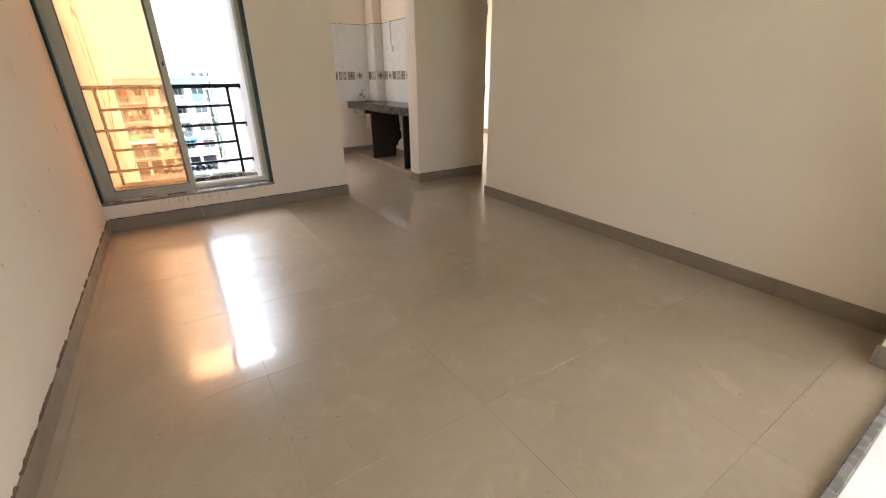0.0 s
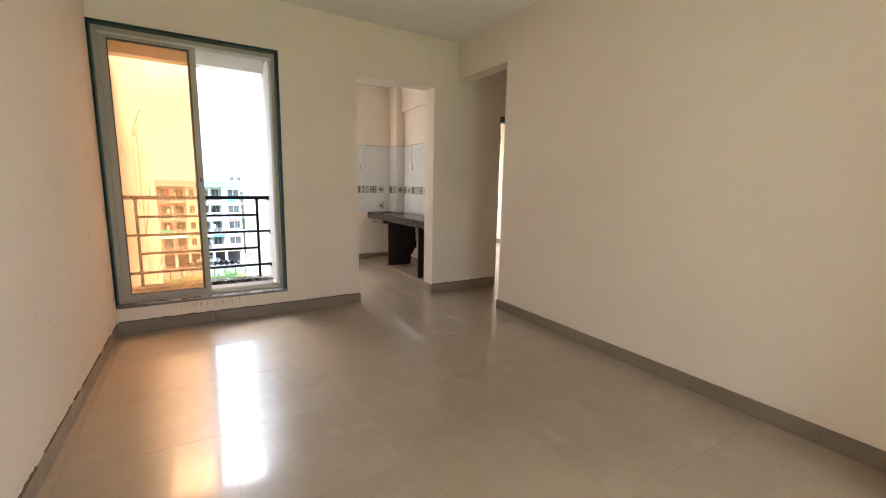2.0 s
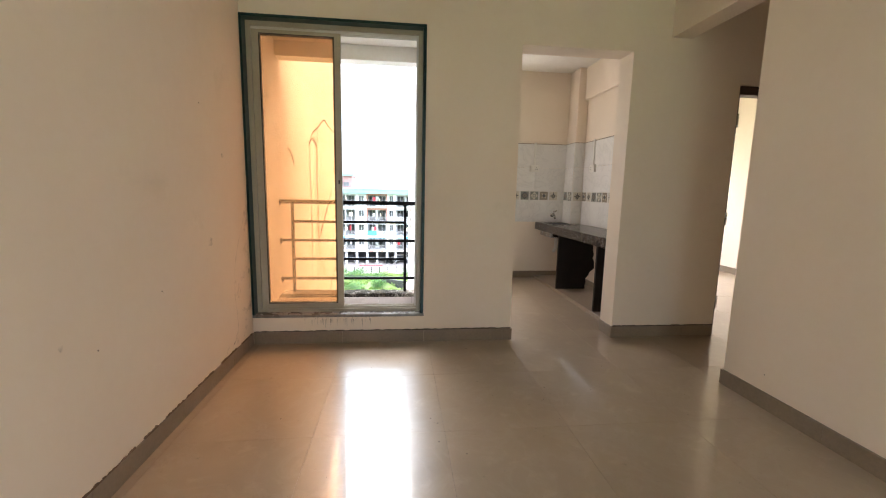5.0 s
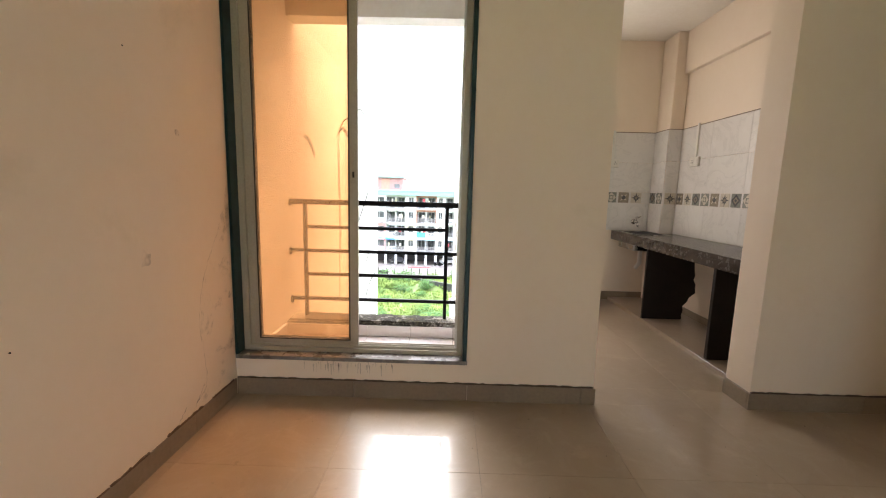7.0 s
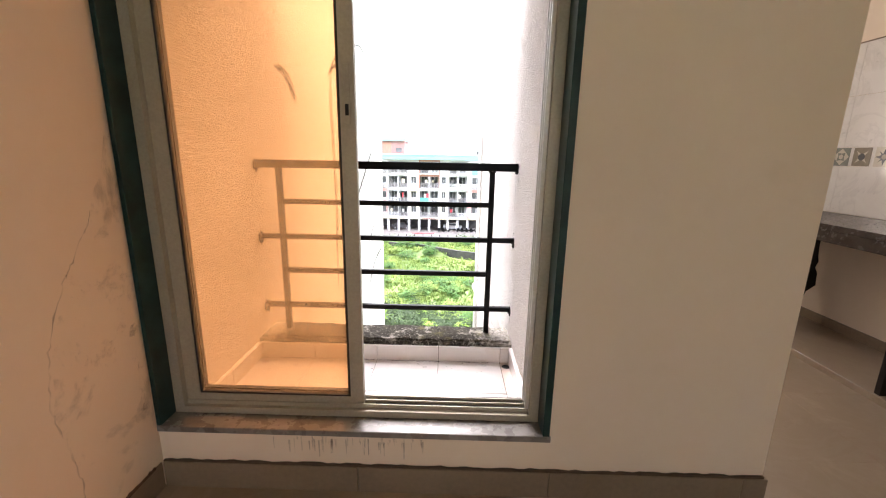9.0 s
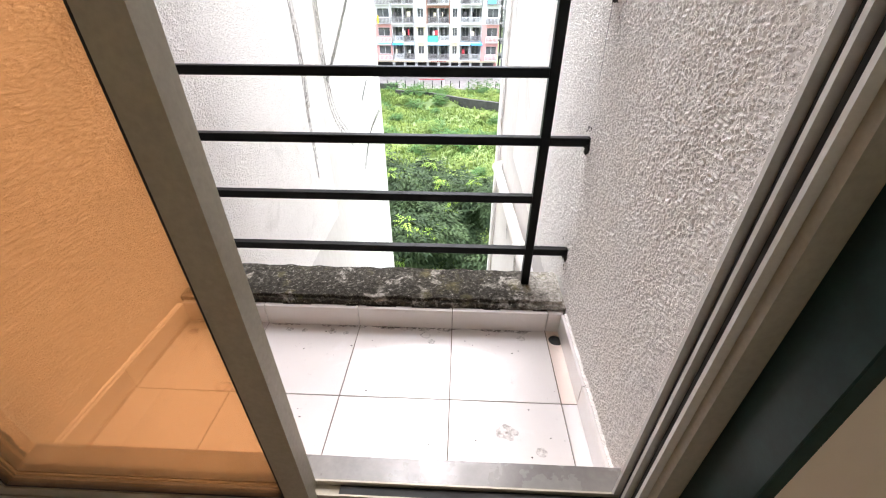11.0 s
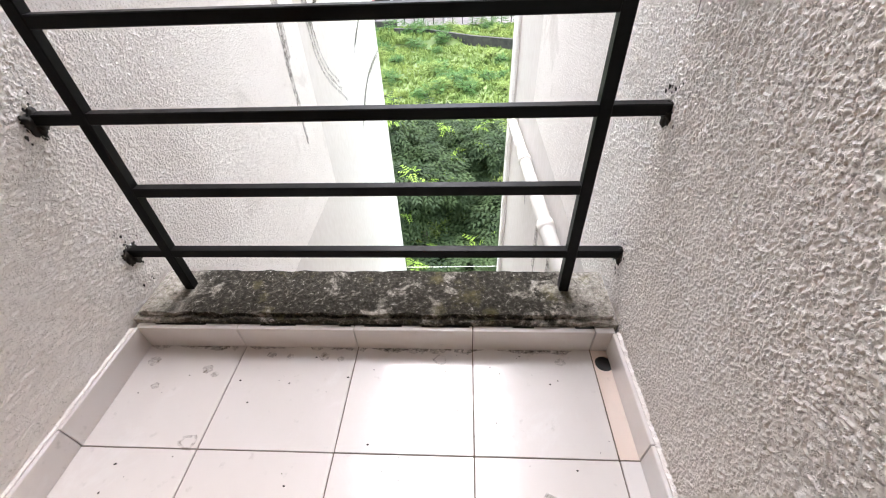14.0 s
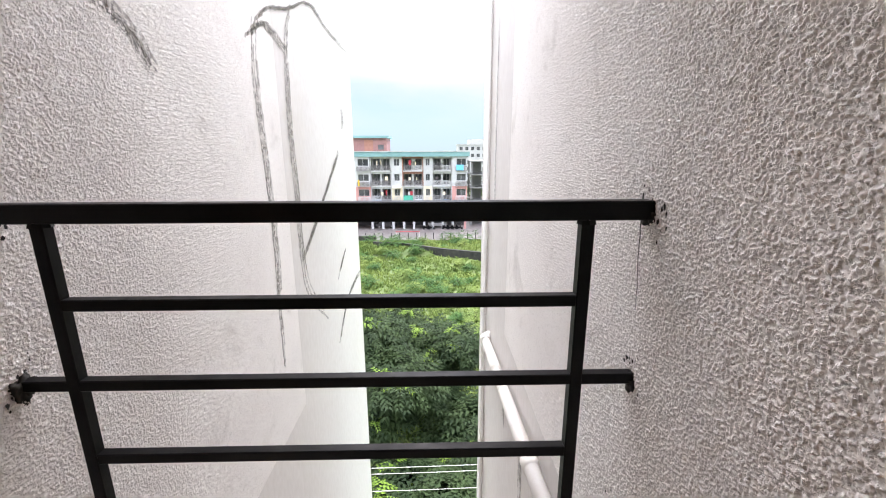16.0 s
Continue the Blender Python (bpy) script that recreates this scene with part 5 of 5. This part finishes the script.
bp("hanging_sheet", box_bm(5.0, 6.4, FY - 1.0, FY - 0.96, Z1 + ST * 3 + 0.15, Z1 + ST * 3 + 1.2), sky_cloth, "sky blue sheet hung out")
bp("hanging_cloth", box_bm(-14.0, -13.7, FY - 1.0, FY - 0.96, Z1 + ST * 2 + 0.1, Z1 + ST * 2 + 1.3), cloth_yellow, "yellow cloth hung out")
tower = bp("stair_tower", box_bm(-16.5, -8.6, FY + 2.5, FY + 9, GZ + 14.75, GZ + 17.9), f_tower, "pink rooftop stair tower")
bp("tower_recess", box_bm(-13.0, -11.3, FY + 2.42, FY + 2.6, GZ + 15.4, GZ + 17.6), f_brown, "", tower)
bp("tower_roof", box_bm(-16.9, -8.2, FY + 2.0, FY + 9.4, GZ + 17.9, GZ + 18.35), f_teal, "", tower)
bp("tower_window", box_bm(-10.3, -9.2, FY + 2.4, FY + 2.6, GZ + 15.7, GZ + 16.6), f_glass, "", tower)


def parked_car(x, y, mat, label):
    c = empty("parked_car", (x, y, GZ + 0.12), label, "car", "cars under the block")
    side = [(-1.9, 0.3), (1.9, 0.3), (1.95, 0.75), (1.2, 0.9), (0.7, 1.42), (-0.9, 1.42), (-1.5, 0.95), (-1.95, 0.85)]
    part("body", prism_bm(side, "y", -0.8, 1.6), mat, c)
    part("side_glass", prism_bm([(-1.3, 0.95), (1.0, 0.95), (0.62, 1.34), (-0.85, 1.34)], "y", -0.81, 0.005), f_glass, c)
    for wx in (-1.2, 1.2):
        for wy in (-0.82, 0.72):
            wl_ = part("wheel", cyl_bm((wx, wy, 0.3), (wx, wy + 0.12, 0.3), 0.3, 0.3, 14), gasket, c)
            part("rim", cyl_bm((wx, wy - 0.01, 0.3), (wx, wy + 0.02, 0.3), 0.17, 0.17, 10), steel, wl_)


parked_car(-9.3, FY + 2.2, f_dark, "dark car parked under the apartment block")
parked_car(1.4, FY + 2.4, f_white, "white car parked under the apartment block")


def scooter(x, y):
    s = empty("parked_scooter", (x, y, GZ + 0.12), "dark scooter parked beside the stilt columns", "scooter", "scooters under the block")
    part("body", prism_bm([(-0.6, 0.3), (0.3, 0.25), (0.5, 0.9), (0.4, 0.95), (0.2, 0.5), (-0.2, 0.5), (-0.25, 0.8), (-0.7, 0.8)], "y", -0.12, 0.24), black_metal, s)
    part("handlebar", cyl_bm((0.45, -0.32, 1.0), (0.45, 0.32, 1.0), 0.02, 0.02, 6), steel, s)
    for wx in (-0.5, 0.6):
        part("wheel", cyl_bm((wx, -0.05, 0.24), (wx, 0.05, 0.24), 0.24, 0.24, 12), gasket, s)


for k in range(6):
    scooter(-0.9 + 0.9 * k + (2.0 if k > 1 else 0), FY - 0.6)
barrier = empty("yard_barrier", (-4.2, 76.5, GZ + 0.12), "red and white barrier pole before the block", "barrier")
part("pole", box_bm(-2.2, 2.2, -0.05, 0.05, 0.85, 0.97, 0.01), cloth_red, barrier)
part("post", box_bm(-2.2, -2.05, -0.08, 0.08, 0.0, 0.85, 0.01), f_white, barrier)
part("post", box_bm(2.05, 2.2, -0.08, 0.08, 0.0, 0.85, 0.01), f_white, barrier)

# unfinished concrete frame beside the block and a far white block
shell = empty("unfinished_building", (11.5, 92, GZ), "unfinished grey concrete building frame", "building")
for k in range(5):
    part("slab", box_bm(-3.4, 6, -4, 4, 2.7 * k + 2.4, 2.7 * k + 2.65, 0.02), concrete, shell)
    for i in range(4):
        for j in (-3.6, 3.4):
            part("pillar", box_bm(-3.2 + 2.6 * i, -2.85 + 2.6 * i, j, j + 0.35, 2.7 * k, 2.7 * k + 2.4), concrete, shell)
    for i in (0, 2):
        part("infill", box_bm(-2.8 + 2.6 * i, -0.7 + 2.6 * i, 0.0, 0.2, 2.7 * k, 2.7 * k + 2.4), concrete, shell)
far = empty("far_building", (20, 190, GZ), "white apartment block in the distance", "building")
part("wall", boxes_bm((-9, 12, -5, 8, 0, 18.2), (-4, 6, -5.2, 6, 18.2, 20.5)), f_white, far)
for k in range(6):
    for i in range(8):
        part("window", box_bm(-8.2 + 2.5 * i, -6.9 + 2.5 * i, -5.1, -4.9, 1.4 + 2.9 * k, 2.8 + 2.9 * k), f_glass, far)
part("roof", box_bm(-9.3, 12.3, -5.3, 8.3, 18.2, 18.5), f_white, far)


# distant tree line
def tree_line():
    rng = random.Random(9)
    verts, faces = [], []
    for k in range(60):
        x, y = rng.uniform(-60, 70), rng.uniform(120, 170)
        r = rng.uniform(2.5, 5)
        leaf_cloud(verts, faces, (x, y, GZ + r * 0.9), (r, r, r * 0.9), 60, 2.2, rng, 0.2)
    return verts, faces


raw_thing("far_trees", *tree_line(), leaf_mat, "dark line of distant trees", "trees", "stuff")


# ---- tile pieces ----
def lay_tiles(parent, x_joints, y_joints, z, th, gap, mat, name="tile", bevel=0.0012, hole=None):
    cache = {}
    for x0, x1 in zip(x_joints, x_joints[1:]):
        for y0, y1 in zip(y_joints, y_joints[1:]):
            w, d = round(x1 - x0 - gap, 4), round(y1 - y0 - gap, 4)
            if w < 0.004 or d < 0.004:
                continue
            if hole and x0 < hole[0] < x1 and y0 < hole[1] < y1:
                cx, cy, r = hole[0], hole[1], hole[2]
                bm = bmesh.new()
                n = 24
                ring, box = [], []
                hx0, hx1, hy0, hy1 = x0 + gap / 2 - cx, x1 - gap / 2 - cx, y0 + gap / 2 - cy, y1 - gap / 2 - cy
                angles = [2 * math.pi * (k + 0.5) / n - math.pi for k in range(n)] + [math.atan2(v, u) for u in (hx0, hx1) for v in (hy0, hy1)]
                n = len(angles)
                for a in sorted(angles):
                    c, s = math.cos(a), math.sin(a)
                    t = min((hx1 / c) if c > 1e-6 else 9, (hx0 / c) if c < -1e-6 else 9, (hy1 / s) if s > 1e-6 else 9, (hy0 / s) if s < -1e-6 else 9)
                    ring.append(bm.verts.new((cx + r * c, cy + r * s, z)))
                    box.append(bm.verts.new((cx + t * c, cy + t * s, z)))
                low = [bm.verts.new((v.co.x, v.co.y, z - 0.05)) for v in ring]
                for k in range(n):
                    j = (k + 1) % n
                    bm.faces.new((ring[k], box[k], box[j], ring[j]))
                    bm.faces.new((ring[j], low[j], low[k], ring[k]))
                part(name, bm, peach_tile, parent)
                continue
            if (w, d) not in cache:
                cache[(w, d)] = mesh_of(name, box_bm(-w / 2, w / 2, -d / 2, d / 2, -th, 0, bevel), mat)
            o = new(name, cache[(w, d)])
            o.parent = parent
            o.location = ((x0 + x1) / 2, (y0 + y1) / 2, z)


xj = [XW, 0.07, 0.675, 1.28, 1.885, 2.49, 3.02]
yj = [-0.118, 0.06, 0.655, 1.245, 1.845, 2.445, 3.045, YN]
lay_tiles(floor, xj, yj, 0.0, 0.003, 0.0008, floor_tile, bevel=0.0004)
lay_tiles(floor, [3.02, 3.62, 4.22, 4.7], [1.87, 2.445, 3.045, YN], 0.0, 0.003, 0.0008, floor_tile, bevel=0.0004)
lay_tiles(floor, [1.25, 1.885, 2.49, 2.855], [3.80, 4.245, 4.845, 5.445, 5.85], 0.0, 0.003, 0.0008, floor_tile, bevel=0.0004)
lay_tiles(floor, [KX0, 2.49, KX1], [YN, 3.80], 0.0, 0.003, 0.0008, floor_tile, bevel=0.0004)
lay_tiles(floor, [3.62, 4.22, 4.82, 5.42, 5.95], [YN, 4.2, 4.8, 5.4, 6.0, 6.6, 6.9], 0.0, 0.003, 0.0008, floor_tile, bevel=0.0004)
lay_tiles(balcony_slab, [0.0, 0.281, 0.583, 0.882, 1.18, 1.24], [3.803, 4.054, 4.332], ZB, 0.004, 0.0025, balcony_tile, bevel=0.0008, hole=(1.207, 4.284, 0.022))
thing("drain_hole", cyl_bm((1.207, 4.284, ZB - 0.03), (1.207, 4.284, ZB - 0.0035), 0.022, 0.022, 18), gasket, "round black drain hole in the balcony corner", "drain")
for x0, x1 in ((0.012, 0.281), (0.281, 0.583), (0.583, 0.882), (0.882, 1.18), (1.18, 1.228)):
    part("skirting_tile", box_bm(x0 + 0.001, x1 - 0.001, 4.320, 4.337, ZB, 0.150, 0.0015), balcony_tile, balcony_slab)
for y0, y1 in ((3.815, 4.054), (4.054, 4.320)):
    part("skirting_tile", box_bm(0.0, 0.020, y0 + 0.001, y1 - 0.001, ZB, 0.150, 0.0015), balcony_tile, balcony_slab)
    part("skirting_tile", box_bm(1.220, 1.240, y0 + 0.001, y1 - 0.001, ZB, 0.150, 0.0015), balcony_tile, balcony_slab)

# crumbly mortar between the balcony skirting and the walls, open joint along the kerb
rng = random.Random(57)
for x, s in ((0.0, 1), (BX, -1)):
    part("mortar_edge", prism_bm(ragged(3.82, 4.318, 0.1495, 0.1530, 46, 0.0022, rng), "x", x, s * 0.012), roughcast, balcony_slab, "crumbly white mortar edge")
x = 0.06
while x < 1.14:
    ln = rng.uniform(0.03, 0.15)
    part("open_joint", prism_bm(ragged(x, min(1.18, x + ln), 0.1495, 0.1512, int(ln / 0.01) + 2, 0.0008, rng), "y", 4.3385, -0.007), mould, balcony_slab, "black open joint behind the skirting")
    x += ln + rng.uniform(0.03, 0.16)

# dried smudges on the balcony tiles
rng = random.Random(31)
for x, y, r0, r1 in ((0.254, 4.068, 0.014, 0.022), (1.027, 3.966, 0.0, 0.026), (1.105, 3.918, 0.0, 0.014), (0.21, 4.25, 0.0, 0.014), (0.235, 4.235, 0.0, 0.010), (0.10, 4.20, 0.0, 0.011), (0.82, 4.26, 0.0, 0.012), (0.055, 4.27, 0.0, 0.017), (0.36, 4.295, 0.0, 0.012), (0.41, 4.29, 0.0, 0.010), (0.50, 4.292, 0.0, 0.014), (0.545, 4.285, 0.0, 0.009), (0.80, 4.288, 0.013, 0.018), (1.10, 4.285, 0.0, 0.013)):
    bm = bmesh.new()
    n = 18
    rad = [rng.uniform(0.8, 1.2) for _ in range(n)]
    outer = [bm.verts.new((x + r1 * rad[k] * math.cos(6.283 * k / n), y + r1 * 0.8 * rad[k] * math.sin(6.283 * k / n), ZB + 0.0012)) for k in range(n)]
    if r0:
        inner = [bm.verts.new((x + r0 * rad[k] * math.cos(6.283 * k / n), y + r0 * 0.8 * rad[k] * math.sin(6.283 * k / n), ZB + 0.0012)) for k in range(n)]
        for k in range(n):
            bm.faces.new((outer[k], outer[(k + 1) % n], inner[(k + 1) % n], inner[k]))
    else:
        bm.faces.new(outer)
    part("smudge", bm, tile_smudge, balcony_slab, "dried brown smudge")
bm = bmesh.new()
for k in range(40):
    x, w = rng.uniform(0.03, 1.2), rng.uniform(0.01, 0.05)
    bm.faces.new([bm.verts.new(v) for v in ((x - w, 4.319, ZB + 0.0014), (x + w, 4.319, ZB + 0.0014), (x + w * 0.4, 4.319 - rng.uniform(0.004, 0.018), ZB + 0.0014), (x - w * 0.5, 4.319 - rng.uniform(0.003, 0.012), ZB + 0.0014))])
tagged(part("edge_dirt", bm, tile_smudge, balcony_slab, "dirt washed up along the tile edge"), kind="stuff")

# ---- the plan brought to its true size ----
for me in bpy.data.meshes:
    me.transform(Matrix.Scale(TRUE_SIZE, 4))
for ob in bpy.data.objects:
    if ob.type in {"MESH", "EMPTY"}:
        ob.location = ob.location * TRUE_SIZE
        inv = ob.matrix_parent_inverse.copy()
        inv.translation = inv.translation * TRUE_SIZE
        ob.matrix_parent_inverse = inv
